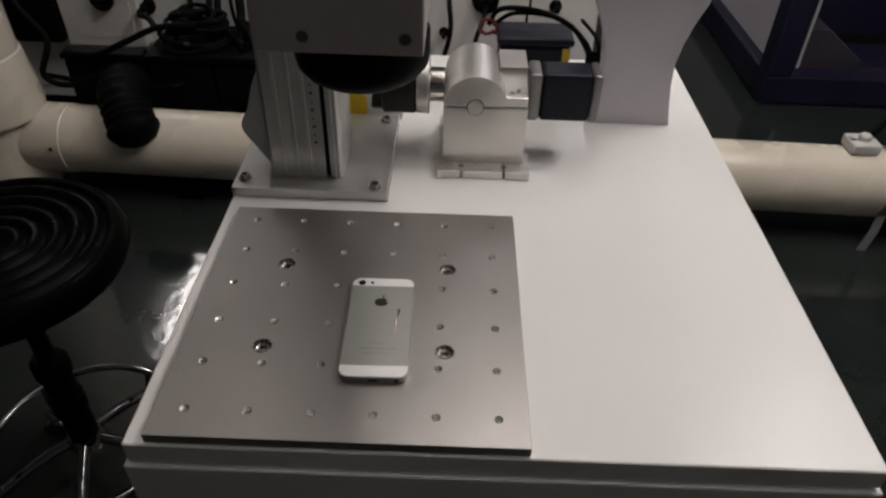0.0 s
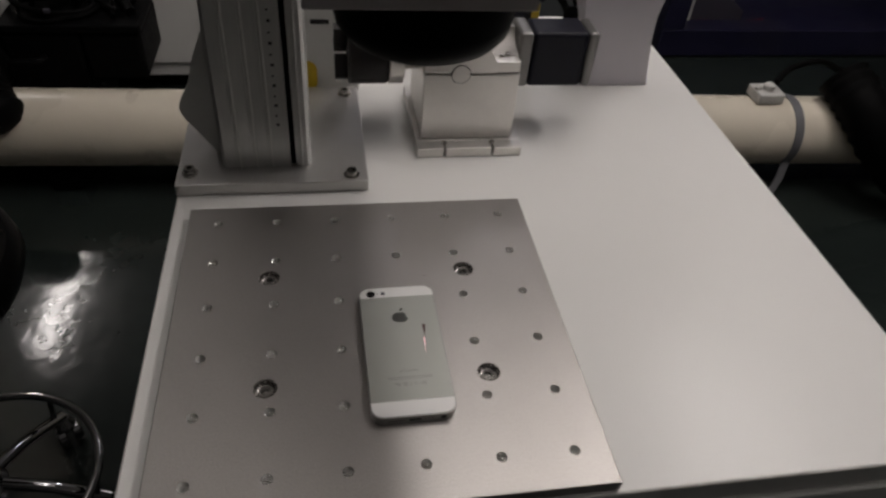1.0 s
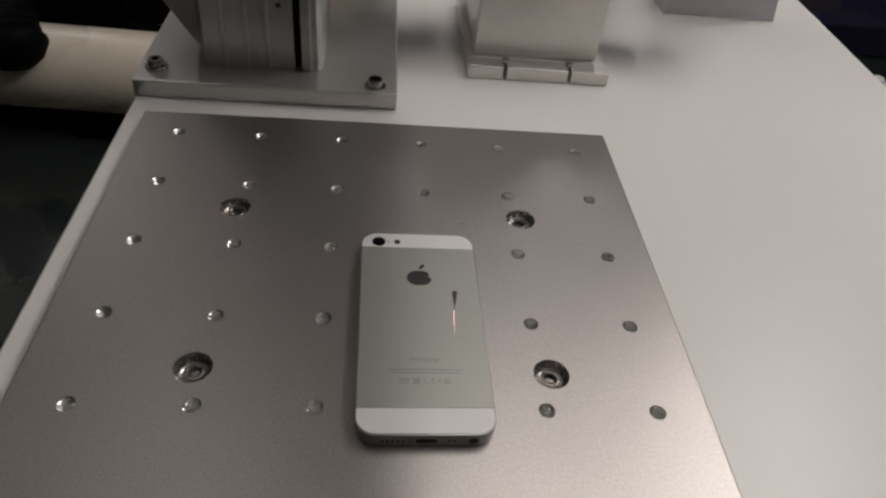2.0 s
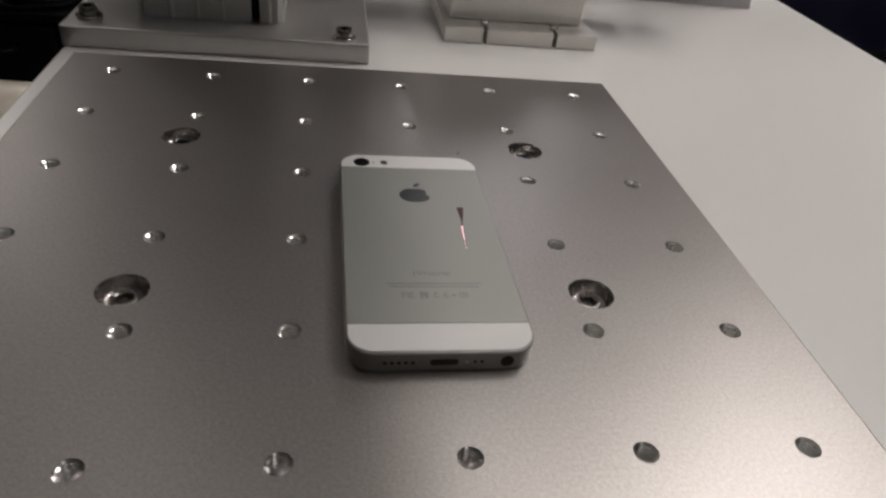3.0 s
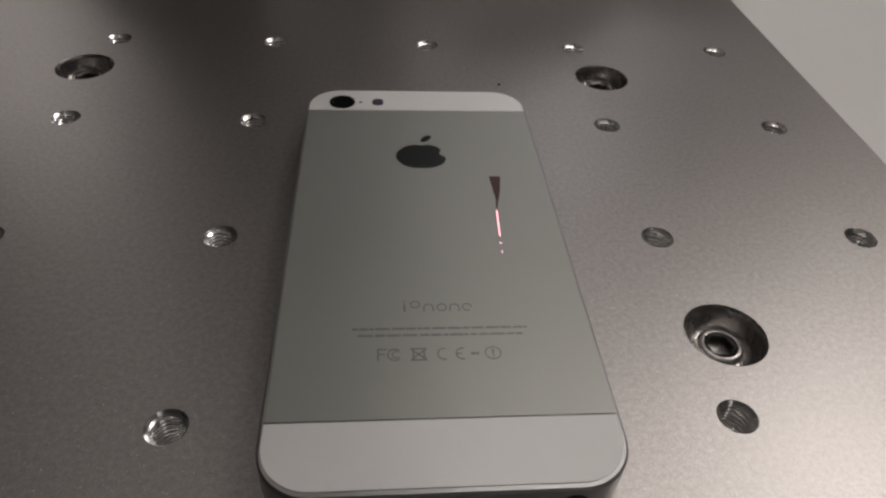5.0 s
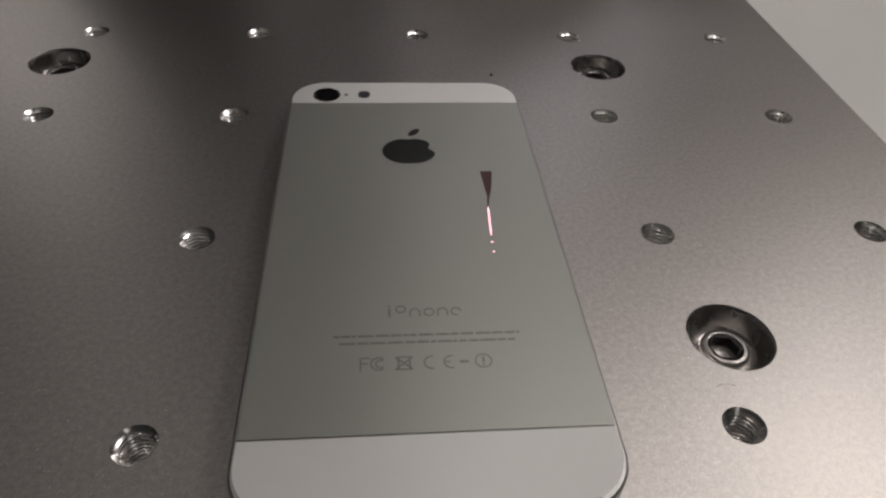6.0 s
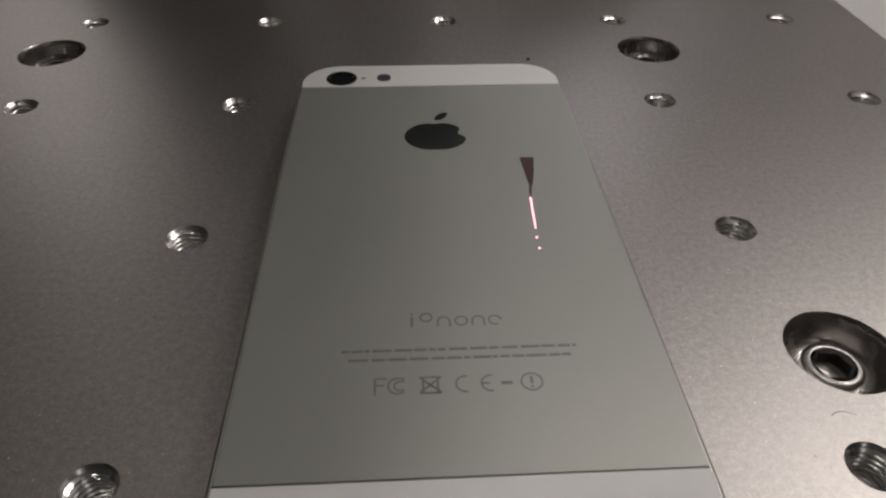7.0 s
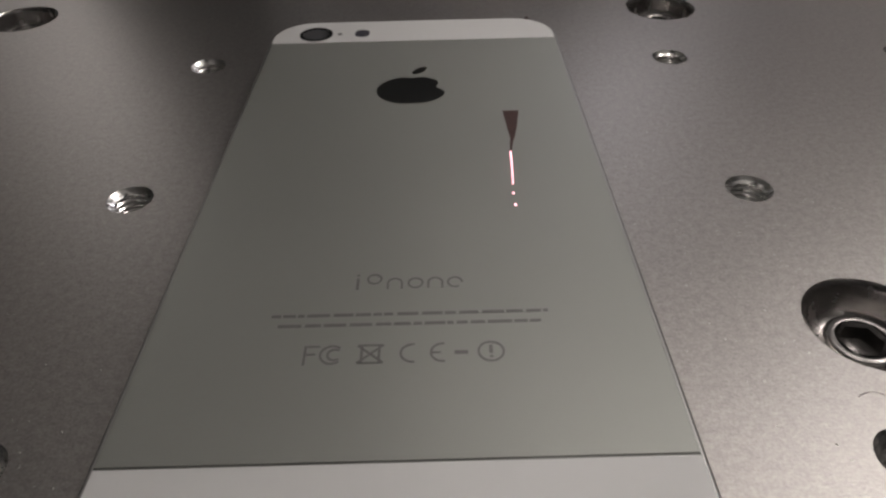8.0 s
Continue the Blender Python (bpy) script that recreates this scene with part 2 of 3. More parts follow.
def prism(outline, z0, z1, bevel=0.0, m=None, bm=None, seg=2):
    """An outline (x, y) raised from z0 to z1; bevel rounds the upper rim."""
    tmp = bmesh.new()
    lo = [tmp.verts.new((x, y, z0)) for x, y in outline]
    hi = [tmp.verts.new((x, y, z1)) for x, y in outline]
    n = len(lo)
    tmp.faces.new(lo[::-1])
    top = tmp.faces.new(hi)
    for i in range(n):
        tmp.faces.new((lo[i], lo[(i + 1) % n], hi[(i + 1) % n], hi[i]))
    if bevel:
        bmesh.ops.bevel(tmp, geom=top.edges[:], offset=bevel, segments=seg, affect="EDGES", profile=0.5)
    return merge(bm or bmesh.new(), tmp, m)


def rounded(w, h, r, n=8, cx=0.0, cy=0.0):
    """A rounded rectangle's outline, anticlockwise."""
    out = []
    for sx, sy, a0 in ((1, 1, 0), (-1, 1, 90), (-1, -1, 180), (1, -1, 270)):
        for i in range(n + 1):
            a = radians(a0 + 90 * i / n)
            out.append((cx + sx * (w / 2 - r) + r * math.cos(a), cy + sy * (h / 2 - r) + r * math.sin(a)))
    return out


def clip_y(outline, lo, hi):
    """The stretch of an outline between two heights."""
    def half(pts, keep, y):
        out = []
        for a, b in zip(pts, pts[1:] + pts[:1]):
            if keep(a[1]):
                out.append(a)
            if keep(a[1]) != keep(b[1]):
                t = (y - a[1]) / (b[1] - a[1])
                out.append((a[0] + t * (b[0] - a[0]), y))
        return out
    return half(half(outline, lambda v: v >= lo, lo), lambda v: v <= hi, hi)


ALONG_X = pose(0, 0, 0, 0, 90, 0)
ALONG_Y = pose(0, 0, 0, -90, 0, 0)
ZT, ZB = 0.800, 0.790   # top of the work plate, top of the table

# ---------------------------------------------------------------- the room
X0, X1, Y0, Y1, H = -4.2, 4.4, -3.6, 6.6, 2.95


def setting(name, bm, material, label, category):
    ob = part(name, bm, material, None, label, None)
    return tagged(ob, label, category, "", "structure")


setting("floor", box(X0, X1, Y0, Y1, -0.12, 0, 0), "floor", "dark green-grey glossy epoxy floor, scuffed", "floor")
# ceiling and walls are added out of view; their tones set the bounced light
setting("ceiling", box(X0, X1, Y0, Y1, H, H + 0.1, 0), "ceiling", "plain white ceiling added out of view to bounce the light", "ceiling")
setting("wall_north", box(X0, X1, Y1, Y1 + 0.12, 0, H, 0), "wall", "plain grey wall added out of view to close the room", "wall")
setting("wall_south", box(X0, X1, Y0 - 0.12, Y0, 0, H, 0), "wall", "plain grey wall added out of view to close the room", "wall")
setting("wall_west", box(X0 - 0.12, X0, Y0, Y1, 0, H, 0), "wall", "plain grey wall added out of view to close the room", "wall")
setting("wall_east", box(X1, X1 + 0.12, Y0, Y1, 0, H, 0), "wall", "plain grey wall added out of view to close the room", "wall")

# ---------------------------------------------------------------- the machine's table
TX0, TX1, TY0, TY1 = -0.168, 0.4255, -0.1538, 0.585


def make_table():
    t = thing("machine_table", "white powder-coated steel cabinet table of an engraving machine", "machine table", pose(0, 0, 0))
    part("tabletop", box(TX0, TX1, TY0, TY1, ZB - 0.022, ZB, 0.002, 3), "white", t)
    part("body", box(TX0 - 0.003, TX1 + 0.003, TY0 - 0.004, TY1 + 0.003, 0.07, ZB - 0.0235, 0.002), "white", t)
    for x in (TX0 + 0.06, TX1 - 0.06):
        for y in (TY0 + 0.07, TY1 - 0.07):
            part("foot", cyl(0.028, 0, 0.069, 20, pose(x, y, 0)), "rubber", t)
    return t


make_table()

# ---------------------------------------------------------------- work plate with threaded holes
HOLES = [((c - 2.5) * 0.05, (2.5 - r) * 0.05) for r in range(6) for c in range(6)]
BOLTS = [(-0.0795, 0.0548), (0.080, 0.0542), (-0.0788, -0.0552), (0.0802, -0.0552)]


def make_work_plate():
    t = thing("work_plate", "grey bead-blasted aluminium work plate with a grid of threaded holes", "work plate", pose(0, 0, ZT))
    slab = box(-0.1505, 0.1495, -0.1515, 0.1475, -0.0095, 0, 0.0008, 2)
    me = mesh_of(slab, "plate", "plate", 30)
    body = new("plate", me)
    cut = bmesh.new()
    for x, y in HOLES:
        lathe([(0, -0.0088), (0.0040, -0.0088), (0.0040, -0.0007), (0.00374, -0.0005), (0.00374, 0.001), (0, 0.001)], 32, pose(x, y, 0), cut)
    for x, y in BOLTS:
        lathe([(0, -0.0078), (0.0072, -0.0078), (0.0078, -0.0022), (0.0084, 0.0), (0.0084, 0.001), (0, 0.001)], 48, pose(x, y, 0), cut)
    cutter = new("cutter", mesh_of(cut, "cutter", "plate"))
    mod = body.modifiers.new("holes", "BOOLEAN")
    mod.operation, mod.object, mod.solver = "DIFFERENCE", cutter, "EXACT"
    deps = bpy.context.evaluated_depsgraph_get()
    done = bpy.data.meshes.new_from_object(body.evaluated_get(deps))
    body.modifiers.clear()
    tidy = bmesh.new()
    tidy.from_mesh(done)
    me = mesh_of(tidy, "plate", "plate", 18)
    body.data = me
    bpy.data.objects.remove(cutter)
    body.parent = t
    # threads: a broken lead-in chamfer, then 60 degree flanks turned round the hole
    prof = [(0.00372, -0.00003), (0.00322, -0.00050), (0.00318, -0.00056)]
    for k in range(8):
        z = -0.00090 - k * 0.00100
        prof += [(0.00270, z), (0.00268, z - 0.00036), (0.00312, z - 0.00058), (0.00312, z - 0.00062)]
    thread = mesh_of(lathe(prof, 28, cap=False), "thread", "thread", 20)
    for x, y in HOLES:
        ob = new("thread", thread)
        ob.parent, ob.matrix_basis = t, pose(x, y, 0)
    bore = mesh_of(lathe([(0.00832, -0.00003), (0.0079, -0.0005), (0.00775, -0.0011), (0.0074, -0.0030), (0.0069, -0.0044), (0.0062, -0.0052), (0.0046, -0.0055)], 48, cap=False), "counterbore", "bore", 40)
    for x, y in BOLTS:
        ob = new("counterbore", bore)
        ob.parent, ob.matrix_basis = t, pose(x, y, 0)
    # curved scratch beside a screw
    scratch = [(0.0028 * math.cos(radians(a)), 0.0028 * math.sin(radians(a)) - 0.0028, 0) for a in range(50, 131, 10)]
    part("scratch", sweep(scratch, 0.00007, 5, 2), "bore", t, "", 35, pose(0.0748, -0.0664, 0))
    # socket screws sunk in the counterbores
    head = lathe([(0, -0.0074), (0.0048, -0.0074), (0.0048, -0.0042), (0.0046, -0.0034), (0.0044, -0.0032), (0.0040, -0.0030), (0.0034, -0.0031)], 40, cap=False)
    ring = lathe([(0.0034, -0.0031), (0.0029, -0.0035), (0.0028, -0.0054), (0, -0.0058)], 6, bm=head, cap=False)
    screw = mesh_of(ring, "socket_screw", "screw_steel", 40)
    for i, (x, y) in enumerate(BOLTS):
        ob = new("socket_screw", screw)
        ob.parent, ob.matrix_basis = t, pose(x, y, 0, 0, 0, 17 * i)
    return t


make_work_plate()


def make_crumb():
    t = thing("metal_crumb", "tiny dark crumb lying on the work plate", "crumb", pose(0.0462, 0.0480, ZT))
    part("chip", lathe([(0, 0), (0.00045, 0), (0.0005, 0.0003), (0.0003, 0.0005), (0, 0.0006)], 7), "burn", t)
    return t


make_crumb()


def make_dust():
    """Fine bright swarf, thickest beside the phone's lower end."""
    rng = random.Random(33)
    bm = bmesh.new()
    for k in range(420):
        if k < 250:
            x, y = -0.030 + rng.gauss(0, 0.016), -0.083 + rng.gauss(0, 0.014)
        elif k < 350:
            x, y = 0.074 + rng.gauss(0, 0.014), -0.045 + rng.gauss(0, 0.022)
        else:
            x, y = rng.uniform(-0.14, 0.14), rng.uniform(-0.14, 0.10)
        on_phone = -0.011 < x < 0.053 and -0.097 < y < 0.032
        in_hole = any((x - a) ** 2 + (y - b) ** 2 < 0.0045 ** 2 for a, b in HOLES) or any((x - a) ** 2 + (y - b) ** 2 < 0.0092 ** 2 for a, b in BOLTS)
        if on_phone or in_hole:
            continue
        r, a = rng.uniform(0.00007, 0.00019), rng.uniform(0, 6.28)
        low = [bm.verts.new((x + r * q * math.cos(a + b), y + r * q * math.sin(a + b), 0)) for q, b in ((1.3, 0), (0.8, 1.7), (1.1, 3.1), (0.7, 4.8))]
        tip = bm.verts.new((x, y, r * 0.7))
        bm.faces.new(low[::-1])
        for i in range(4):
            bm.faces.new((low[i], low[(i + 1) % 4], tip))
    label = "fine bright metal dust scattered on the work plate"
    ob = part("metal_dust", bm, "white_plastic", None, label, None, pose(0, 0, ZT))
    return tagged(ob, label, "dust", "", "stuff")


make_dust()

# ---------------------------------------------------------------- the phone
PH = pose(0.0207, -0.0323, ZT, 0, 0, 0.75)


def make_phone():
    t = thing("smartphone", "silver smartphone lying face down on the work plate, freshly marked", "phone", PH)
    W, L, D, R = 0.0586, 0.1238, 0.0076, 0.0088
    outer = rounded(W, L - 0.0012, R, 10, 0, 0.0006)
    tmp = prism(outer, 0.0002, D - 0.0002, 0)
    rim = [e for e in tmp.edges if abs(e.verts[0].co.z - e.verts[1].co.z) < 1e-6]
    bmesh.ops.bevel(tmp, geom=rim, offset=0.0004, segments=1, affect="EDGES")
    frame_ob = part("frame", tmp, "phone_edge", t, "silver metal frame with polished chamfer")
    inner = rounded(W - 0.0013, L - 0.0030, R - 0.0007, 10, 0, 0.0009)
    part("back_panel", prism(clip_y(inner, -0.0473, 0.0506), 0.004, D, 0.00012), "phone_alu", t, "silver anodised aluminium back")
    part("top_glass", prism(clip_y(inner, 0.0508, 0.07), 0.004, D - 0.00002, 0.00006), "phone_glass", t, "white glass strip")
    part("bottom_glass", prism(clip_y(inner, -0.07, -0.0475), 0.004, D - 0.00002, 0.00006), "phone_glass", t, "white glass strip")
    cam_ob = part("camera_ring", lathe([(0.0027, D - 0.001), (0.0034, D - 0.001), (0.0034, D + 0.0001), (0.0032, D + 0.0002), (0.0028, D + 0.0001), (0.0027, D - 0.001)], 36, pose(-0.0201, 0.0549, 0), cap=False), "black", t)
    part("lens", cyl(0.0028, D - 0.001, D + 0.00005, 28, pose(-0.0201, 0.0549, 0), c=0.0001), "lens", cam_ob)
    part("microphone", cyl(0.0005, D - 0.001, D + 0.00004, 12, pose(-0.0152, 0.0549, 0), c=0.00005), "ink", t)
    part("flash", prism(rounded(0.0030, 0.0034, 0.0013, 5, -0.0106, 0.0550), D - 0.001, D + 0.00005), "slate", t, "dark flash window")
    # plain silhouette inlay: lobed body and a leaf
    out = []
    for i in range(44):
        a = 2 * math.pi * i / 44
        r = 0.0056 * (1 + 0.045 * math.cos(2 * a) - 0.10 * math.exp(-((a - math.pi / 2) / 0.22) ** 2) - 0.05 * math.exp(-((a - 3 * math.pi / 2) / 0.25) ** 2))
        dx = (a + math.pi) % (2 * math.pi) - math.pi - 0.22
        r *= 1 - 0.27 * math.exp(-(dx / 0.26) ** 2)
        out.append((0.0000 + r * math.cos(a) * 1.06, 0.0288 + r * math.sin(a)))
    inlay = part("inlay", prism(out, D - 0.0004, D + 0.00003), "logo", t, "dark mirror-polished inlay")
    leaf = [(0.0014 + 0.0019 * math.cos(b) * math.cos(radians(52)) - 0.0009 * math.sin(b) * math.sin(radians(52)),
             0.0367 + 0.0019 * math.cos(b) * math.sin(radians(52)) + 0.0009 * math.sin(b) * math.cos(radians(52))) for b in [2 * math.pi * i / 20 for i in range(20)]]
    part("inlay_leaf", prism(leaf, D - 0.0004, D + 0.00003), "logo", inlay)

    def bar(bm, x0, x1, y0, y1):
        return prism([(x0, y0), (x1, y0), (x1, y1), (x0, y1)], D - 0.0002, D + 0.00003, 0, None, bm)
    s = 0.00026

    def arc(bm, cx, cy, r, a0, a1, n=22):
        o = [(cx + r * math.cos(radians(a0 + (a1 - a0) * i / n)), cy + r * math.sin(radians(a0 + (a1 - a0) * i / n))) for i in range(n + 1)]
        q = [(cx + (r - s) * math.cos(radians(a1 - (a1 - a0) * i / n)), cy + (r - s) * math.sin(radians(a1 - (a1 - a0) * i / n))) for i in range(n + 1)]
        for i in range(n):
            prism([o[i], o[i + 1], q[n - i - 1], q[n - i]], D - 0.0002, D + 0.00003, 0, None, bm)
        return bm
    # word mark as plain strokes, rings and arches
    word, base, mid = bmesh.new(), -0.0234, 0.00098
    bar(word, -0.0058, -0.00545, base, base + 0.0020)
    bar(word, -0.0058, -0.00545, base + 0.0024, base + 0.0027)
    arc(word, -0.0036, base + 0.0018, 0.00095, 0, 360)
    for x in (-0.0011, 0.0038):
        arc(word, x, base + mid, mid, 0, 180)
        bar(word, x - mid, x - mid + s, base, base + mid)
        bar(word, x + mid - s, x + mid, base, base + mid)
    arc(word, 0.0014, base + mid, mid, 0, 360)
    arc(word, 0.0062, base + mid, mid, 0, 300)
    part("word_mark", word, "ink", t)
    rng = random.Random(4)
    for y, x0, x1 in ((-0.0277, -0.0152, 0.0168), (-0.0293, -0.0142, 0.0158)):
        line = bmesh.new()
        x = x0
        while x < x1:
            w = rng.uniform(0.0006, 0.0028)
            bar(line, x, min(x + w, x1), y - 0.00022, y + 0.00022)
            x += w + rng.uniform(0.0002, 0.0005)
        part("fine_print", line, "ink", t)
    # approval symbols as plain strokes and rings
    y0, y1 = -0.0352, -0.0324
    sym = bmesh.new()
    bar(sym, -0.0107, -0.0107 + s, y0, y1)
    bar(sym, -0.0104, -0.0090, y1 - s, y1)
    bar(sym, -0.0104, -0.0094, (y0 + y1) / 2, (y0 + y1) / 2 + s)
    part("approval_mark", sym, "ink", t)

    ym = (y0 + y1) / 2
    part("approval_mark", arc(arc(bmesh.new(), -0.0076, ym, 0.0014, 50, 310), -0.0073, ym, 0.0009, 50, 310), "ink", t)
    bin_mark = bmesh.new()
    for a in (42, -42):
        merge(bin_mark, prism([(-0.0019, -s / 2), (0.0019, -s / 2), (0.0019, s / 2), (-0.0019, s / 2)], D - 0.0002, D + 0.00004), pose(-0.0034, ym, 0, 0, 0, a))
    bar(bin_mark, -0.0045, -0.0042, y0, y1 - 0.0003)
    bar(bin_mark, -0.0026, -0.0023, y0, y1 - 0.0003)
    bar(bin_mark, -0.0048, -0.0020, y1 - s, y1)
    bar(bin_mark, -0.0048, -0.0020, y0, y0 + s)
    part("disposal_mark", bin_mark, "ink", t)
    part("approval_mark", arc(bmesh.new(), 0.0012, ym, 0.0014, 80, 280), "ink", t)
    part("approval_mark", bar(arc(bmesh.new(), 0.0045, ym, 0.0014, 80, 280), 0.0033, 0.0043, ym - s / 2, ym + s / 2), "ink", t)
    part("approval_mark", bar(bmesh.new(), 0.0058, 0.0073, ym - 0.0003, ym + 0.0002), "ink", t)
    part("notice_mark", bar(bar(arc(bmesh.new(), 0.0098, ym, 0.0015, 0, 360, 30), 0.0096, 0.0100, ym - 0.0003, ym + 0.0009), 0.0096, 0.0100, ym - 0.0009, ym - 0.0006), "ink", t)
    LOW = -L / 2 + 0.0012
    # lower edge: dock port, headphone jack, speaker holes, screws
    part("dock_port", prism(rounded(0.0088, 0.0024, 0.0011, 6), -0.0001, 0.00012, 0, pose(0, LOW, D / 2, 90, 0, 0)), "mark", frame_ob)
    part("headphone_jack", cyl(0.0021, -0.0001, 0.00012, 24, pose(0.0195, LOW, D / 2, 90, 0, 0), c=0.00003), "mark", frame_ob)
    for x in (-0.0068, 0.0068):
        part("screw", cyl(0.0008, -0.0001, 0.00012, 12, pose(x, LOW, D / 2, 90, 0, 0), c=0.00003), "steel", frame_ob)
    for k in range(5):
        for sx in (-1, 1):
            if sx < 0 or k < 2:
                part("speaker_hole", cyl(0.0006, -0.0001, 0.00012, 10, pose(sx * (0.0095 + 0.0021 * k), LOW, D / 2, 90, 0, 0), c=0.00003), "mark", frame_ob)
    # the scorched engraving and the spark that draws it
    rng = random.Random(9)
    left = [(0.0155 + 0.0001 * rng.random() + 0.0005 * k / 7, 0.0203 - 0.0100 * k / 7) for k in range(8)]
    right = [(0.0181 - 0.0017 * (k / 7) ** 1.4 + 0.00015 * rng.random(), 0.0203 - 0.0100 * k / 7) for k in range(8)]
    scorch = part("engraving", prism(left[::-1] + right, D - 0.0002, D + 0.00003), "burn", t, "dark brown scorched engraving")
    part("engraving_tail", prism([(0.0164, 0.0103), (0.0159, 0.0103), (0.0155, 0.0060), (0.0157, 0.0060)][::-1], D - 0.0002, D + 0.000025), "burn", scorch)
    sp = prism([(0.01580, 0.0072), (0.01563, 0.0072), (0.01521, -0.0016), (0.01533, -0.0016)][::-1], D - 0.0001, D + 0.00012)
    for x, y in ((0.0151, -0.0040), (0.0151, -0.0068)):
        cyl(0.00016, D - 0.0001, D + 0.00012, 10, pose(x, y, 0), sp, 0.00002)
    part("spark_line", sp, "glow", scorch, "glowing pinkish laser line")
    return t


make_phone()

# ---------------------------------------------------------------- lifting column with its foot plate


def socket_bolt(parent, x, y, z, r=0.006, turn=0.0):
    bm = cyl(r * 1.45, z, z + 0.0015, 28, pose(x, y, 0), c=0.0003)
    lathe([(r, z + 0.0015), (r, z + r * 1.1), (r * 0.9, z + r * 1.25), (r * 0.56, z + r * 1.25)], 28, pose(x, y, 0), bm, False)
    lathe([(r * 0.56, z + r * 1.25), (r * 0.5, z + r * 0.4), (0, z + r * 0.35)], 6, pose(x, y, 0, 0, 0, turn), bm, False)
    return part("bolt", bm, "steel", parent)


def make_column():
    t = thing("lifting_column", "silver aluminium lifting column with a printed scale on a bolted foot plate", "column", pose(0, 0, ZB))
    fz = 0.0125
    part("foot_plate", box(-0.168, 0.0095, 0.180, 0.361, 0, fz, 0.001), "foot_alu", t, "polished aluminium foot plate")
    for x, y in ((-0.156, 0.199), (-0.006, 0.189), (-0.006, 0.343), (-0.156, 0.345)):
        socket_bolt(t, x, y, fz, 0.0052, 12)
    # extruded profile, open slots towards the front
    x0, x1, yf, yb = -0.127, -0.044, 0.207, 0.285
    out = [(x0, yb), (x0, yf + 0.003), (x0 + 0.003, yf)]
    for c in (-0.1095, -0.0940, -0.0795):
        out += [(c - 0.0030, yf), (c - 0.0028, yf + 0.0012), (c - 0.0009, yf + 0.0012), (c - 0.0008, yf - 0.0016), (c + 0.0008, yf - 0.0016), (c + 0.0009, yf)]
    out += [(-0.0631, yf), (-0.0627, yf + 0.014), (-0.0583, yf + 0.014), (-0.0579, yf), (-0.0530, yf), (-0.0527, yf - 0.0016), (-0.0511, yf - 0.0016), (-0.0508, yf)]
    out += [(x1 - 0.003, yf), (x1, yf + 0.003), (x1, yb)]
    part("profile", prism(out, fz, 0.62), "alu", t, "extruded aluminium profile")
    # pale strips paint the light that the slot edges catch
    for c in (-0.1095, -0.0940, -0.0795, -0.0519):
        part("ridge", box(c - 0.0006, c + 0.0006, yf - 0.0022, yf - 0.00165, fz + 0.001, 0.618, 0.0002), "ridge_alu", t, "ridge in paler metal that paints its caught light")
    # black strip filling the slot, in place of the dark of its depth
    part("slot_dark_fill", box(-0.0628, -0.0582, yf + 0.0015, yf + 0.0135, fz + 0.002, 0.61, 0.0003), "black", t)
    # scale: ticks and unreadable figures as bars
    for k in range(30):
        z = fz + 0.045 + k * 0.010
        part("scale_mark", box(-0.0735, -0.0715 if k % 2 else -0.0705, yf - 0.00025, yf + 0.0005, z, z + (0.0016 if k % 2 else 0.0026), 0), "mark", t)
    # side cheek, cut away towards the foot
    wing = [(-0.1275, fz), (-0.1275, 0.148), (-0.1360, 0.128), (-0.1448, 0.107), (-0.1511, 0.085), (-0.1625, 0.060), (-0.1500, 0.036), (-0.1350, fz)]
    part("side_cheek", prism([(v.x, v.y) for v in spline([(x, z, 0) for x, z in wing[1:]], 4)] + [wing[0]], -0.006, 0, 0.0005, pose(0, 0.235, 0, 90, 0, 0)), "alu_paint", t, "grey side cheek")
    part("back_plate", box(-0.126, -0.045, 0.286, 0.294, fz, 0.62, 0.001), "alu_paint", t)
    part("crossbar_cap", box(-0.130, -0.040, 0.200, 0.296, 0.621, 0.640, 0.002), "alu", t)
    return t


make_column()

# ---------------------------------------------------------------- laser head over the plate


def make_head():
    t = thing("laser_head", "grey metal scanning head with a round black lens above the plate", "laser head", pose(0, 0, 0))
    x0, x1, y0, y1, z0, z1 = -0.037, 0.0620, -0.085, 0.072, 1.083, 1.215
    part("housing", box(x0, x1, y0, y1, z0, z1, 0.0012, 2), "head_paint", t, "grey painted metal housing")
    for x in (-0.0075, 0.0515):
        part("screw", cyl(0.0036, 0, 0.0012, 24, pose(x, y0, z0 + 0.0105, 90, 0, 0), c=0.0004), "head_screw", t)
        part("screw", cyl(0.0036, 0, 0.0012, 24, pose(x, y0, z1 - 0.013, 90, 0, 0), c=0.0004), "head_screw", t)
    lens = part("lens_barrel", lathe([(0, z0 - 0.001), (0.0425, z0 - 0.001), (0.0440, z0 - 0.003), (0.0440, z0 - 0.018), (0.0428, z0 - 0.024), (0.038, z0 - 0.030), (0.034, z0 - 0.0325), (0.031, z0 - 0.033), (0.029, z0 - 0.030)], 56, pose(0.0200, -0.036, 0), cap=False), "black", t, "black round lens barrel")
    part("lens_glass", lathe([(0.029, z0 - 0.029), (0.018, z0 - 0.0310), (0, z0 - 0.0317)], 40, pose(0.0200, -0.036, 0), cap=False), "lens", lens)
    # beam box and carriage, up at the column
    part("beam_box", box(-0.036, 0.060, 0.073, 0.30, 1.10, 1.20, 0.002), "head_paint", t)
    part("carriage", box(-0.130, -0.030, 0.160, 0.204, 1.12, 1.26, 0.002), "alu", t)
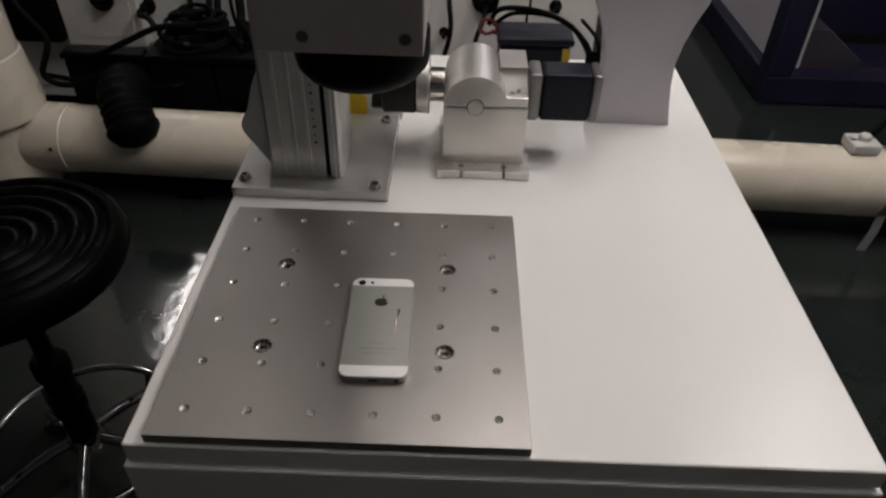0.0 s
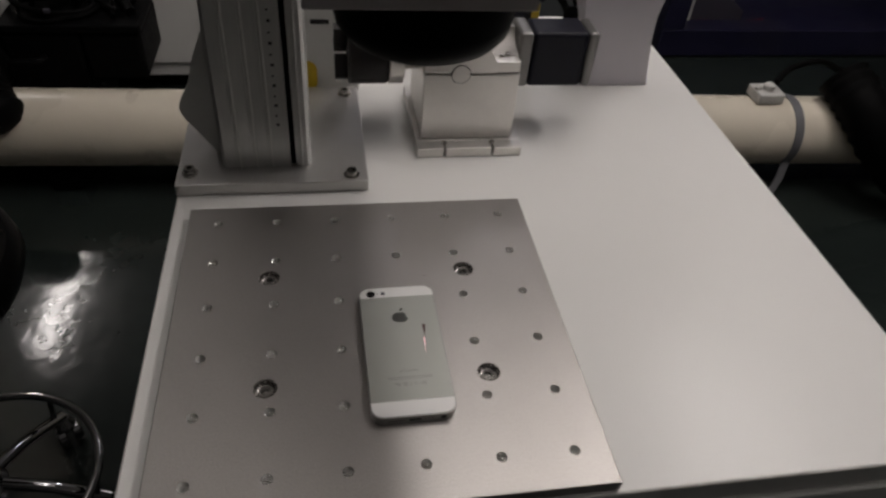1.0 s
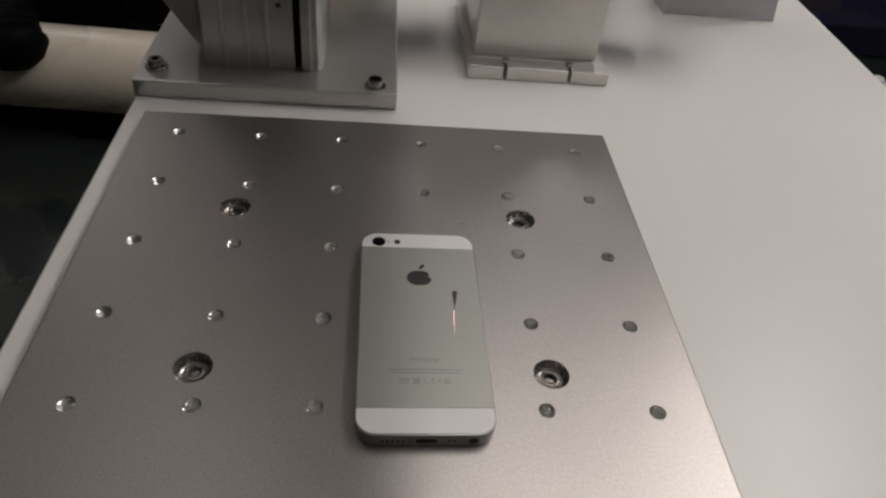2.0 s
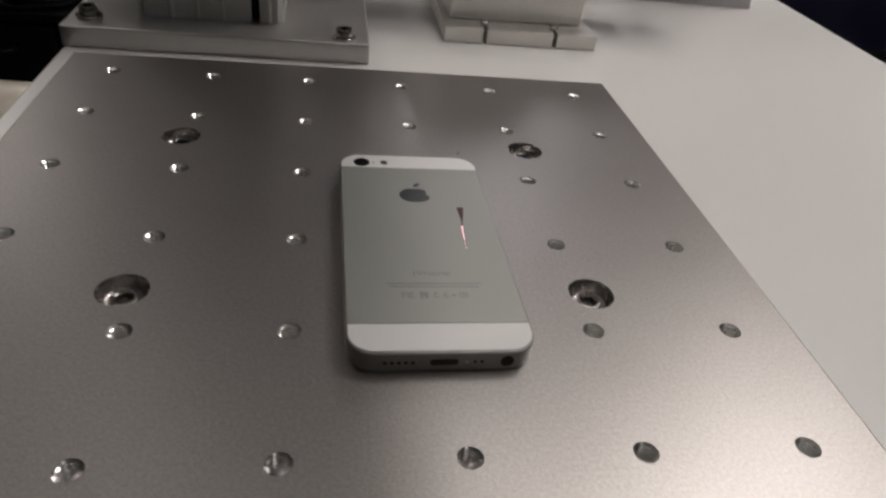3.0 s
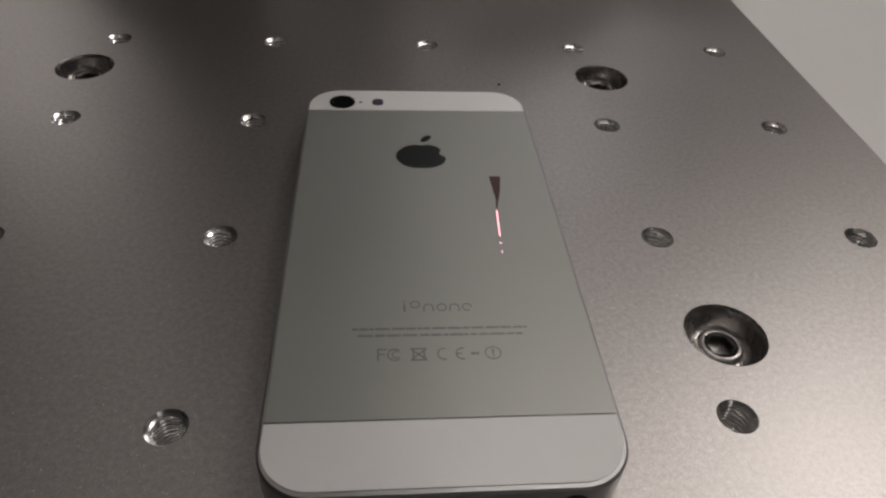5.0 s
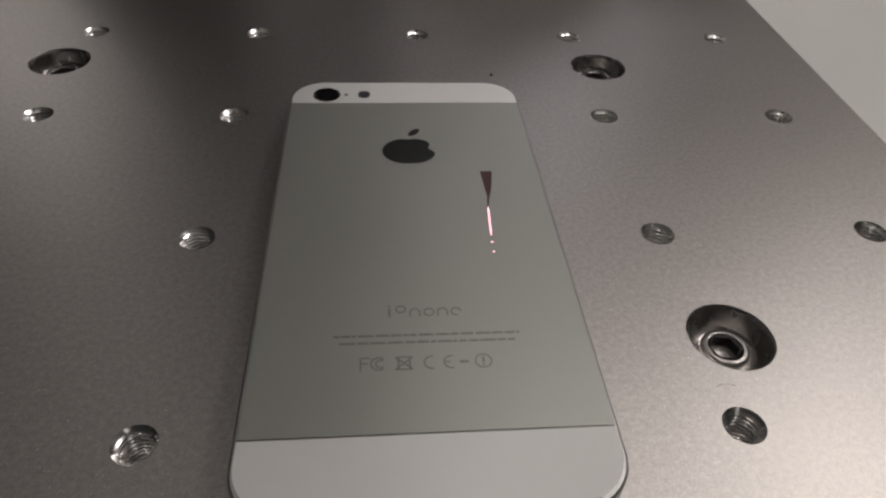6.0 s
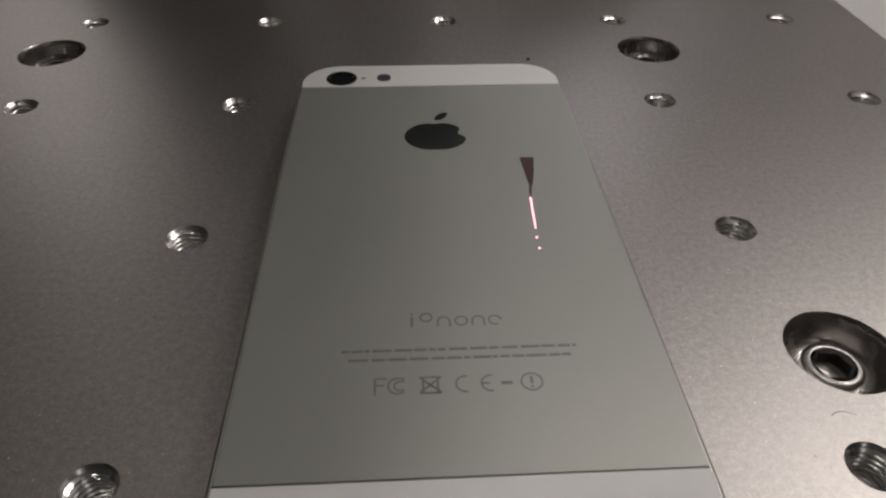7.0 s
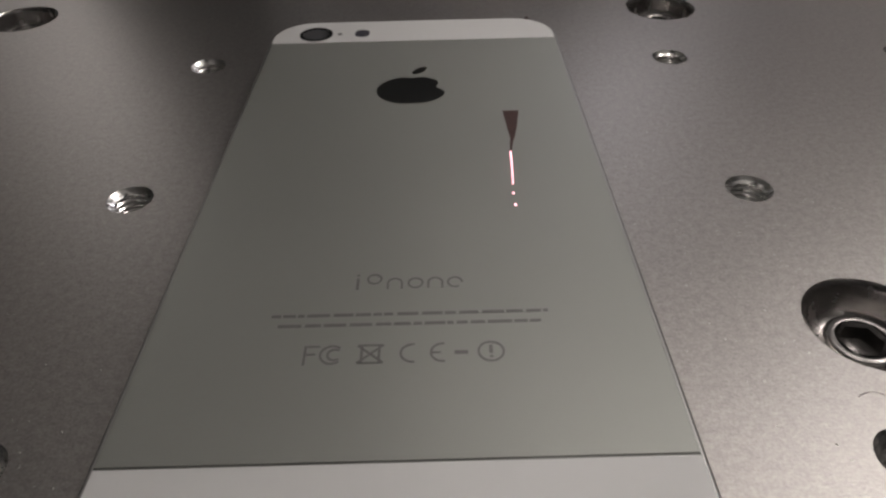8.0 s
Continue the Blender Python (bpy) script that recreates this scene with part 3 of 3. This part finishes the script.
    part("carriage_arm", box(-0.045, -0.0365, 0.160, 0.30, 1.12, 1.20, 0.002), "alu", t)
    return t


make_head()

# ---------------------------------------------------------------- rotary device with motor


def make_rotary():
    t = thing("rotary_device", "machined aluminium rotary axis with black chuck and stepper motor", "rotary device", pose(0, 0, ZB))
    # slotted foot
    xs = (0.0635, 0.0909, 0.0935, 0.1415, 0.1441, 0.1735)
    part("foot", box(0.0635, 0.1735, 0.2486, 0.366, 0, 0.0105, 0.0007), "alu_cast", t)
    for a, b in ((0, 1), (2, 3), (4, 5)):
        part("foot_tongue", box(xs[a], xs[b], 0.233, 0.2484, 0, 0.0105, 0.0007), "alu_cast", t)
    for x in (0.0922, 0.1428):
        part("slot_screw", cyl(0.0031, 0.0106, 0.0140, 16, pose(x, 0.2415, 0.0)), "steel", t)
    zc = 0.0845
    part("lower_block", box(0.069, 0.166, 0.2525, 0.348, 0.0108, zc - 0.0008, 0.0012), "alu_cast", t)
    part("joint", box(0.071, 0.164, 0.256, 0.345, zc - 0.001, zc + 0.001, 0), "mark", t)
    # round-backed upper clamp
    R, cx = 0.0365, 0.1055
    out = [(cx + R * math.cos(radians(a)), zc + 0.0008 + R * math.sin(radians(a))) for a in range(0, 181, 6)]
    part("upper_clamp", prism(out, -0.348, -0.2525, 0.0012, pose(0, 0, 0, 90, 0, 0)), "alu_cast", t)
    part("side_lug", box(cx + 0.022, 0.1655, 0.2535, 0.3475, zc + 0.0010, zc + 0.0125, 0.001), "alu_cast", t)
    scoop = [(0.2660 + 0.030 * math.sin(radians(q)), zc + 0.0128 + 0.0165 * (1 - math.cos(radians(q)))) for q in range(0, 91, 10)]
    wedge = [(0.347, zc + 0.0128), (0.347, zc + 0.0300), (0.2960, zc + 0.0300)] + scoop[::-1]
    # darker, rougher copy of the machined aluminium, since less light reaches the scoop
    part("motor_bracket", prism(wedge, 0.1340, 0.1662, 0.0006, Matrix(((0, 0, 1, 0), (1, 0, 0, 0), (0, 1, 0, 0), (0, 0, 0, 1)))), "alu_cast_dim", t)
    part("clamp_screw", cyl(0.0028, zc + 0.0125, zc + 0.0155, 18, pose(0.1545, 0.268, 0)), "steel", t)
    part("clamp_screw", cyl(0.0020, zc + 0.0125, zc + 0.0150, 18, pose(0.1470, 0.2635, 0)), "steel", t)
    part("end_cap", cyl(0.0092, -0.0006, 0.0012, 40, pose(cx, 0.2525, zc, 90, 0, 0), c=0.0004), "alu_cast", t, "small round end cap")
    part("cap_ring", lathe([(0.0092, -0.001), (0.0100, -0.001), (0.0100, 0.0004), (0.0092, 0.0004)], 40, pose(cx, 0.2525, zc, 90, 0, 0), cap=False), "mark", t)
    # spindle, flange and black chuck, lying along x
    ax = pose(0, 0.300, zc + 0.004)
    part("spindle", cyl(0.020, 0.052, 0.0695, 36, ax @ ALONG_X), "steel", t)
    part("flange", cyl(0.0345, 0.0365, 0.0515, 40, ax @ ALONG_X), "alu_cast", t)
    chuck = part("chuck", cyl(0.0345, -0.004, 0.036, 48, ax @ ALONG_X, c=0.002), "chuck", t, "black jaw chuck")
    for k in range(3):
        part("jaw", merge(bmesh.new(), box(-0.017, -0.0045, -0.005, 0.005, 0.006, 0.030, 0.001), ax @ pose(0, 0, 0, 120 * k + 20, 0, 0)), "chuck", chuck)
    # stepper motor
    m0 = 0.0200
    motor = part("motor", box(0.1825, 0.2400, 0.302 - 0.0275, 0.302 + 0.0120, m0 + 0.038, m0 + 0.0970, 0.004, 3), "motor", t, "black square stepper motor")
    for a, b in ((0.1672, 0.1820), (0.2405, 0.2510)):
        part("end_plate", box(a, b, 0.302 - 0.0285, 0.302 + 0.0130, m0 + 0.0377, m0 + 0.0973, 0.004, 3), "motor_cap", motor, "bare metal end plate")
    return t


make_rotary()


def make_second_motor():
    t = thing("spare_motor", "dark motor with a yellow label and looped wires", "motor", pose(0.19, 0.462, ZB))
    part("body", box(-0.050, 0.046, -0.030, 0.030, 0.0, 0.083, 0.006, 3), "motor", t)
    part("cover", box(-0.054, 0.050, -0.032, 0.032, 0.0832, 0.094, 0.004), "motor", t)
    part("label", box(0.0345, 0.0440, -0.0316, -0.0306, 0.062, 0.082, 0), "yellow", t, "yellow warning label")
    part("wire_loop", sweep([(-0.066, 0.0, 0.10), (-0.05, 0.0, 0.122), (0.0, -0.01, 0.124), (0.042, -0.03, 0.112), (0.060, -0.065, 0.096), (0.062, -0.085, 0.082)], 0.0035), "rubber", t)
    part("wire_loop", sweep([(-0.06, 0.0, 0.10), (-0.03, 0.0, 0.117), (0.026, -0.015, 0.117), (0.056, -0.05, 0.104), (0.066, -0.075, 0.088), (0.067, -0.085, 0.078)], 0.003), "rubber", t)
    part("wire_loop", sweep([(0.06, 0.0, 0.11), (0.074, -0.04, 0.103), (0.076, -0.065, 0.092), (0.074, -0.080, 0.080)], 0.0025), "rubber", t)
    loop = [(-0.066 + 0.0115 * math.cos(radians(a)), -0.004 + 0.00004 * a, 0.096 + 0.0115 * math.sin(radians(a))) for a in range(-40, 321, 30)]
    part("red_wire", sweep(loop, 0.0026), "red", t, "red wire loop")
    return t


make_second_motor()


def make_stand():
    """Curved sheet neck that carries the screen, waisted in the middle."""
    t = thing("screen_stand", "light grey enamelled sheet-metal neck on the table", "stand", pose(0, 0, ZB))
    levels = ((0, 0.0555), (0.03, 0.0495), (0.06, 0.0455), (0.09, 0.0445), (0.115, 0.048), (0.14, 0.057), (0.165, 0.068), (0.20, 0.076), (0.30, 0.082))
    left = [(0.3175 - w, z) for z, w in levels]
    right = [(0.3175 + w, z) for z, w in reversed(levels)]
    part("neck", prism(right + left, -0.418, -0.380, 0.001, pose(0, 0, 0, 90, 0, 0)), "panel_grey", t)
    part("cable_clip", box(0.247, 0.262, 0.380, 0.384, 0.070, 0.100, 0.001), "rubber", t)
    part("head_plate", box(0.20, 0.43, 0.372, 0.430, 0.3005, 0.32, 0.003), "panel_grey", t)
    return t


make_stand()


def make_control_box():
    t = thing("power_box", "white power box with a yellow warning label", "power box", pose(0, 0, ZB))
    part("case", box(-0.060, 0.012, 0.372, 0.470, 0, 0.150, 0.002), "white", t)
    flag = rounded(0.034, 0.038, 0.012, 6, -0.0520, 0.020)
    part("warning_label", prism(flag, -0.3718, -0.3712, 0, pose(0, 0, 0, 90, 0, 0)), "yellow", t, "yellow warning label")
    part("slot", box(-0.040, -0.020, 0.3712, 0.3718, 0.082, 0.087, 0), "mark", t)
    return t


make_control_box()

# ---------------------------------------------------------------- stool


def make_stool():
    t = thing("stool", "black vinyl swivel stool with a chrome base on castors", "stool", pose(-0.587, 0.305, 0))
    z = 0.548
    prof = [(0, z), (0.16, z), (0.179, z + 0.010), (0.186, z + 0.028), (0.182, z + 0.045), (0.172, z + 0.055)]
    for r in (0.158, 0.130, 0.102, 0.074, 0.048):
        prof += [(r + 0.006, z + 0.054), (r + 0.001, z + 0.047), (r - 0.004, z + 0.052), (r - 0.012, z + 0.056), (r - 0.017, z + 0.0565)]
    part("seat", lathe(prof + [(0.022, z + 0.052), (0, z + 0.050)], 72), "vinyl", t, "round black vinyl seat with stitched rings")
    part("seat_plate", box(-0.08, 0.08, -0.08, 0.08, z - 0.012, z - 0.0005, 0.004), "black", t)
    part("gas_lift", cyl(0.0145, 0.33, z - 0.012, 24), "black", t)
    part("sleeve", lathe([(0, 0.15), (0.025, 0.15), (0.025, 0.22), (0.029, 0.225), (0.029, 0.262), (0.025, 0.267), (0.025, 0.315), (0.030, 0.32), (0.030, 0.348), (0.022, 0.36), (0.0, 0.36)], 32), "black", t)
    part("lever", sweep([(0.02, 0.0, z - 0.02), (0.07, 0.03, z - 0.022), (0.12, 0.05, z - 0.035)], 0.004), "black", t)
    part("hub", lathe([(0, 0.115), (0.030, 0.115), (0.035, 0.135), (0.028, 0.152), (0, 0.152)], 32), "chrome", t)
    ringz = 0.140
    part("foot_ring", sweep([(0.168 * math.cos(2 * math.pi * k / 72), 0.168 * math.sin(2 * math.pi * k / 72), ringz) for k in range(72)], 0.0075, 12, closed=True), "chrome", t, "chrome foot ring")
    for k in range(5):
        a = radians(72 * k + 70)
        c, s = math.cos(a), math.sin(a)
        leg = part("leg", sweep([(0.022 * c, 0.022 * s, 0.138), (0.09 * c, 0.09 * s, 0.118), (0.175 * c, 0.175 * s, 0.074)], 0.0105, 14), "chrome", t, "chrome leg")
        part("ring_post", sweep([(0.158 * c, 0.158 * s, 0.084), (0.168 * c, 0.168 * s, ringz)], 0.005), "chrome", leg)
        castor = part("castor", lathe([(0, 0.045), (0.016, 0.045), (0.018, 0.055), (0.010, 0.070), (0, 0.070)], 20, pose(0.175 * c, 0.175 * s, 0)), "chrome", t)
        wheel = pose(0.175 * c, 0.175 * s, 0.024, 0, 90, 72 * k + 30)
        for o in (-0.013, 0.013):
            part("wheel", cyl(0.024, o - 0.008, o + 0.008, 24, wheel, c=0.003), "chrome", castor)
    return t


make_stool()

# ---------------------------------------------------------------- ducts and the floor behind the table


def make_duct():
    t = thing("duct_pipe", "cream PVC duct pipe running along the floor on strap feet", "pipe", pose(0.15, 1.295, 0.155, 0, 0, -2.3))
    r = 0.100
    part("pipe", cyl(r, -1.34, 2.2, 64, ALONG_X, c=0.002), "pvc", t)
    part("coupling", cyl(r + 0.003, -1.36, -1.20, 64, ALONG_X, c=0.003), "pvc", t)
    part("coupling_screw", cyl(0.006, 0, 0.004, 14, pose(-1.225, -r - 0.002, 0.02, 90, 0, 0)), "mark", t)
    for x in (1.16, 1.98):
        pts = [(x, -(r + 0.003) * math.sin(radians(a)), (r + 0.003) * math.cos(radians(a))) for a in range(-60, 121, 10)]
        pts += [(x - 0.012, -r - 0.008, -0.10), (x - 0.035, -r - 0.025, -0.162)]
        part("strap", ribbon(pts, 0.024, 0.004), "shelf_grey", t, "grey metal strap foot")
    part("saddle", box(-0.9, -0.82, -0.07, 0.07, -0.154, -0.099, 0.004), "rubber", t)
    return t


make_duct()


def make_riser():
    t = thing("duct_riser", "cream PVC vertical duct joining the floor pipe", "pipe", pose(-1.268, 1.33, 0))
    part("pipe", cyl(0.125, 0.0, 2.2, 56), "pvc", t)
    part("collar", lathe([(0.127, 0.235), (0.146, 0.245), (0.149, 0.27), (0.144, 0.33), (0.132, 0.42), (0.127, 0.425)], 56, cap=False), "pvc", t)
    return t


make_riser()


def make_box_on_pipe():
    t = thing("junction_block", "white plastic valve block sitting on the duct pipe", "valve block", pose(1.225, 1.252, 0.2545))
    part("body", box(-0.040, 0.040, -0.028, 0.045, 0, 0.032, 0.006, 3), "white_plastic", t)
    part("knob", cyl(0.016, 0.0323, 0.050, 24, pose(0.0, 0.005, 0), c=0.004), "white_plastic", t)
    part("lug", cyl(0.011, 0.0323, 0.043, 24, pose(-0.03, 0.01, 0), c=0.004), "white_plastic", t)
    return t


make_box_on_pipe()


def make_hose(points, r, label, ribs=True):
    t = thing("flexible_hose", label, "hose", pose(0, 0, 0))
    part("hose", sweep(points, r, 20, 7, rib=0.006 if ribs else 0), "rubber", t)
    d = (Vector(points[-1]) - Vector(points[-2])).normalized()
    e = Vector(points[-1])
    turn = Vector((0, 0, 1)).rotation_difference(d).to_matrix().to_4x4()
    turn.translation = e
    part("cuff", lathe([(r + 0.001, -0.012), (r + 0.004, -0.008), (r + 0.004, 0.004), (r * 0.93, 0.018), (r * 0.72, 0.036), (r * 0.35, 0.047), (0, 0.050)], 28, turn), "rubber", t)
    return t


make_hose([(-0.894, 1.472, 0.231), (-0.888, 1.409, 0.3), (-0.869, 1.331, 0.307), (-0.834, 1.268, 0.268), (-0.821, 1.25, 0.244)], 0.069, "black rubber hose elbow plugged into the cream pipe")
make_hose([(1.44, 1.25, 0.325), (1.47, 1.15, 0.275), (1.54, 1.07, 0.18), (1.65, 1.02, 0.10), (1.83, 1.0, 0.078)], 0.070, "black corrugated flexible hose on the floor by the pipe")


def make_equipment():
    t = thing("equipment_case", "black equipment case behind the pipe, covered in cables", "case", pose(0, 0, 0))
    part("case", box(-0.838, -0.645, 1.46, 1.70, 0.0, 0.352, 0.012), "black", t)
    part("end_case", box(-1.085, -0.842, 1.46, 1.505, 0.0, 0.352, 0.010), "black", t)
    part("lid", box(-0.840, -0.49, 1.455, 1.705, 0.353, 0.374, 0.006), "black", t)
    part("end_lid", box(-1.09, -0.844, 1.455, 1.510, 0.353, 0.374, 0.006), "black", t)
    part("side_bin", box(-0.643, -0.495, 1.46, 1.70, 0.215, 0.352, 0.012), "black", t)
    part("grip", sweep([(-0.86, 1.458, 0.29), (-0.85, 1.43, 0.29), (-0.75, 1.43, 0.29), (-0.74, 1.458, 0.29)], 0.008), "black", t)
    return t


make_equipment()


def make_cable_coil():
    t = thing("cable_coil", "heap of coiled black cables lying on the equipment case", "cable coil", pose(-0.70, 1.57, 0.375))
    rng = random.Random(21)
    for k in range(11):
        a, b = rng.uniform(0.070, 0.115), rng.uniform(0.060, 0.100)
        cx, cy, turn = rng.uniform(-0.03, 0.03), rng.uniform(-0.02, 0.02), rng.uniform(0, 3.1)
        lift, tip, r = 0.010 + 0.0082 * k, rng.uniform(0.004, 0.016), rng.uniform(0.0055, 0.0085)
        loop = []
        for i in range(40):
            q = 2 * math.pi * i / 40
            x, y = a * (1 - 0.045 * k) * math.cos(q), b * (1 - 0.045 * k) * math.sin(q)
            loop.append((cx + x * math.cos(turn) - y * math.sin(turn), cy + x * math.sin(turn) + y * math.cos(turn), max(r, lift + tip * math.sin(q + k))))
        part("loop", sweep(loop, r, 8, closed=True), "rubber", t)
    part("tie", box(-0.012, 0.004, -0.112, -0.100, 0.030, 0.040, 0.002), "slate", t, "dull grey cable tie")
    for x, lean in ((0.135, 0.012), (0.168, 0.020)):
        plug = part("plug", cyl(0.012, 0.0, 0.052, 18, pose(x, 0.03, 0.002, -8, 300 * lean, 0), c=0.003), "rubber", t)
        part("collar", cyl(0.0145, 0.030, 0.044, 18, pose(x, 0.03, 0.002, -8, 300 * lean, 0), c=0.002), "rubber", plug)
    return t


make_cable_coil()


def make_white_cabinet():
    t = thing("white_cabinet", "white sheet-metal machine cabinet with sockets and hanging cables", "cabinet", pose(0, 0, 0))
    part("body", box(-1.48, 0.545, 1.80, 2.45, 0.05, 0.62, 0.006), "white", t)
    part("plinth", box(-1.45, 0.515, 1.83, 2.42, 0.0, 0.0495, 0), "black", t)
    for k in range(3):
        part("door", box(-1.47 + 0.672 * k, -0.804 + 0.672 * k, 1.790, 1.7995, 0.10, 0.60, 0.003), "white", t)
    # added block that stands in for an unclear dark mass beside the riser
    part("clutter_block", box(-1.37, -1.205, 1.700, 1.7895, 0.29, 0.60, 0.02), "rubber", t, "black block in place of the dark clutter there")
    for x, z, r in ((0.172, 0.452, 0.045), (-0.945, 0.40, 0.035), (0.04, 0.342, 0.016), (0.40, 0.44, 0.02)):
        sock = part("socket", lathe([(0, 0.0), (r, 0.0), (r * 0.95, 0.012), (r * 0.7, 0.016), (r * 0.62, 0.006), (0, 0.006)], 28, pose(x, 1.7895, z, 90, 0, 0)), "black", t, "black round socket")
        part("plug", cyl(r * 0.45, 0.0062, 0.05, 20, pose(x, 1.7895, z, 90, 0, 0)), "black", sock)
    return t


make_white_cabinet()


def make_switch_box():
    t = thing("switch_box", "white switch box with round black knob on the cabinet door", "switch box", pose(-1.075, 1.7265, 0.277))
    part("case", box(-0.128, 0.132, 0, 0.063, 0, 0.267, 0.006), "white_plastic", t)
    part("cover_line", box(-0.098, 0.106, -0.0025, -0.0005, 0.034, 0.232, 0.001), "white_plastic", t)
    part("knob", cyl(0.036, 0.0, 0.027, 28, pose(0.030, -0.003, 0.166, 90, 0, 0), c=0.004), "black", t)
    return t


make_switch_box()


def make_cable(points, r, label="black cable hanging behind the machine", material="rubber"):
    t = thing("cable", label, "cable", pose(0, 0, 0), "cables behind the table")
    part("sheath", sweep(points, r, 10, 8), material, t)


for pts, r in (
    ([(-0.945, 1.75, 0.40), (-0.93, 1.70, 0.40), (-0.86, 1.60, 0.43), (-0.80, 1.50, 0.44)], 0.009),
    ([(-0.68, 1.50, 0.455), (-0.78, 1.47, 0.455), (-0.89, 1.45, 0.41), (-0.97, 1.44, 0.38), (-1.06, 1.44, 0.384)], 0.009),
    ([(-0.765, 1.79, 0.622), (-0.755, 1.70, 0.47), (-0.745, 1.63, 0.42), (-0.73, 1.58, 0.47)], 0.009),
    ([(-0.70, 1.79, 0.622), (-0.697, 1.70, 0.46), (-0.685, 1.62, 0.40), (-0.66, 1.56, 0.395)], 0.010),
    ([(-0.67, 1.79, 0.622), (-0.67, 1.70, 0.47), (-0.645, 1.62, 0.43), (-0.60, 1.57, 0.385), (-0.55, 1.52, 0.384)], 0.011),
    ([(-0.645, 1.79, 0.622), (-0.63, 1.70, 0.45), (-0.595, 1.62, 0.39), (-0.56, 1.50, 0.382)], 0.006),
    ([(-0.61, 1.74, 0.62), (-0.59, 1.66, 0.45), (-0.575, 1.60, 0.42), (-0.55, 1.58, 0.40), (-0.52, 1.52, 0.384)], 0.014),
    ([(-1.33, 1.66, 0.55), (-1.20, 1.52, 0.48), (-1.10, 1.44, 0.42), (-1.12, 1.40, 0.33), (-1.05, 1.40, 0.30), (-0.95, 1.42, 0.33)], 0.009),
    ([(-1.12, 1.42, 0.32), (-0.98, 1.41, 0.30), (-0.90, 1.42, 0.27), (-0.89, 1.42, 0.18)], 0.008),
    ([(0.172, 1.75, 0.452), (0.165, 1.70, 0.42), (0.138, 1.62, 0.36), (0.13, 1.55, 0.20), (0.13, 1.5, 0.01)], 0.008),
    ([(0.05, 1.79, 0.622), (0.056, 1.70, 0.48), (0.062, 1.64, 0.40), (0.03, 1.58, 0.26), (0.02, 1.5, 0.01)], 0.008),
    ([(0.31, 1.79, 0.622), (0.309, 1.70, 0.49), (0.30, 1.68, 0.42), (0.32, 1.62, 0.25), (0.33, 1.5, 0.01)], 0.004),
    ([(-0.60, 1.40, 0.24), (-0.56, 1.38, 0.225), (-0.50, 1.37, 0.215), (-0.42, 1.36, 0.235)], 0.007),
    ([(1.25, 1.27, 0.30), (1.32, 1.32, 0.32), (1.42, 1.34, 0.33), (1.52, 1.36, 0.29), (1.7, 1.4, 0.24)], 0.009),
):
    make_cable(pts, r)


def make_blue_machine():
    t = thing("blue_machine", "navy blue steel machine frame with grey panels", "machine", pose(0, 0, 0))
    x0, y0 = 1.262, 2.02
    part("front_beam", box(x0, 4.0, y0, y0 + 0.10, 0.004, 0.115, 0.006), "navy", t)
    part("side_beam", box(x0, x0 + 0.10, y0 + 0.101, 4.6, 0.004, 0.115, 0.006), "navy", t)
    part("post", box(x0, x0 + 0.09, y0, y0 + 0.10, 0.116, 1.5, 0.006), "navy", t)
    part("post", box(x0 + 1.10, x0 + 1.20, y0, y0 + 0.08, 0.116, 1.5, 0.006), "navy", t)
    part("inner_panel", box(x0 + 0.101, 4.0, y0 + 0.45, y0 + 0.46, 0.116, 1.5, 0.002), "navy", t)
    part("side_panel", box(x0 + 0.05, x0 + 0.06, y0 + 0.101, 4.6, 0.116, 1.5, 0.002), "panel_grey", t, "light grey side panel")
    part("edge_strip", box(x0 + 0.135, x0 + 0.147, y0 + 0.082, y0 + 0.089, 0.116, 1.2, 0.001), "alu_paint", t)
    part("floor_tray", box(x0 + 0.101, 4.0, y0 + 0.101, y0 + 0.449, 0.06, 0.075, 0.002), "navy", t)
    house = [(0.17, 0.076), (0.42, 0.076), (0.42, 0.12), (0.26, 0.24), (0.19, 0.25), (0.17, 0.20)]
    part("gear_housing", prism([(x0 + x, z) for x, z in house], -y0 - 0.34, -y0 - 0.16, 0.008, pose(0, 0, 0, 90, 0, 0)), "slate", t, "grey sloped housing")
    part("red_hose", sweep([(x0 + 0.14, y0 + 0.13, 0.088), (x0 + 0.24, y0 + 0.125, 0.092), (x0 + 0.36, y0 + 0.13, 0.086), (x0 + 0.5, y0 + 0.14, 0.09)], 0.010), "red", t, "dull red hose")
    part("top", box(x0, 4.0, y0, 4.6, 1.501, 1.56, 0.006), "navy", t)
    return t


make_blue_machine()
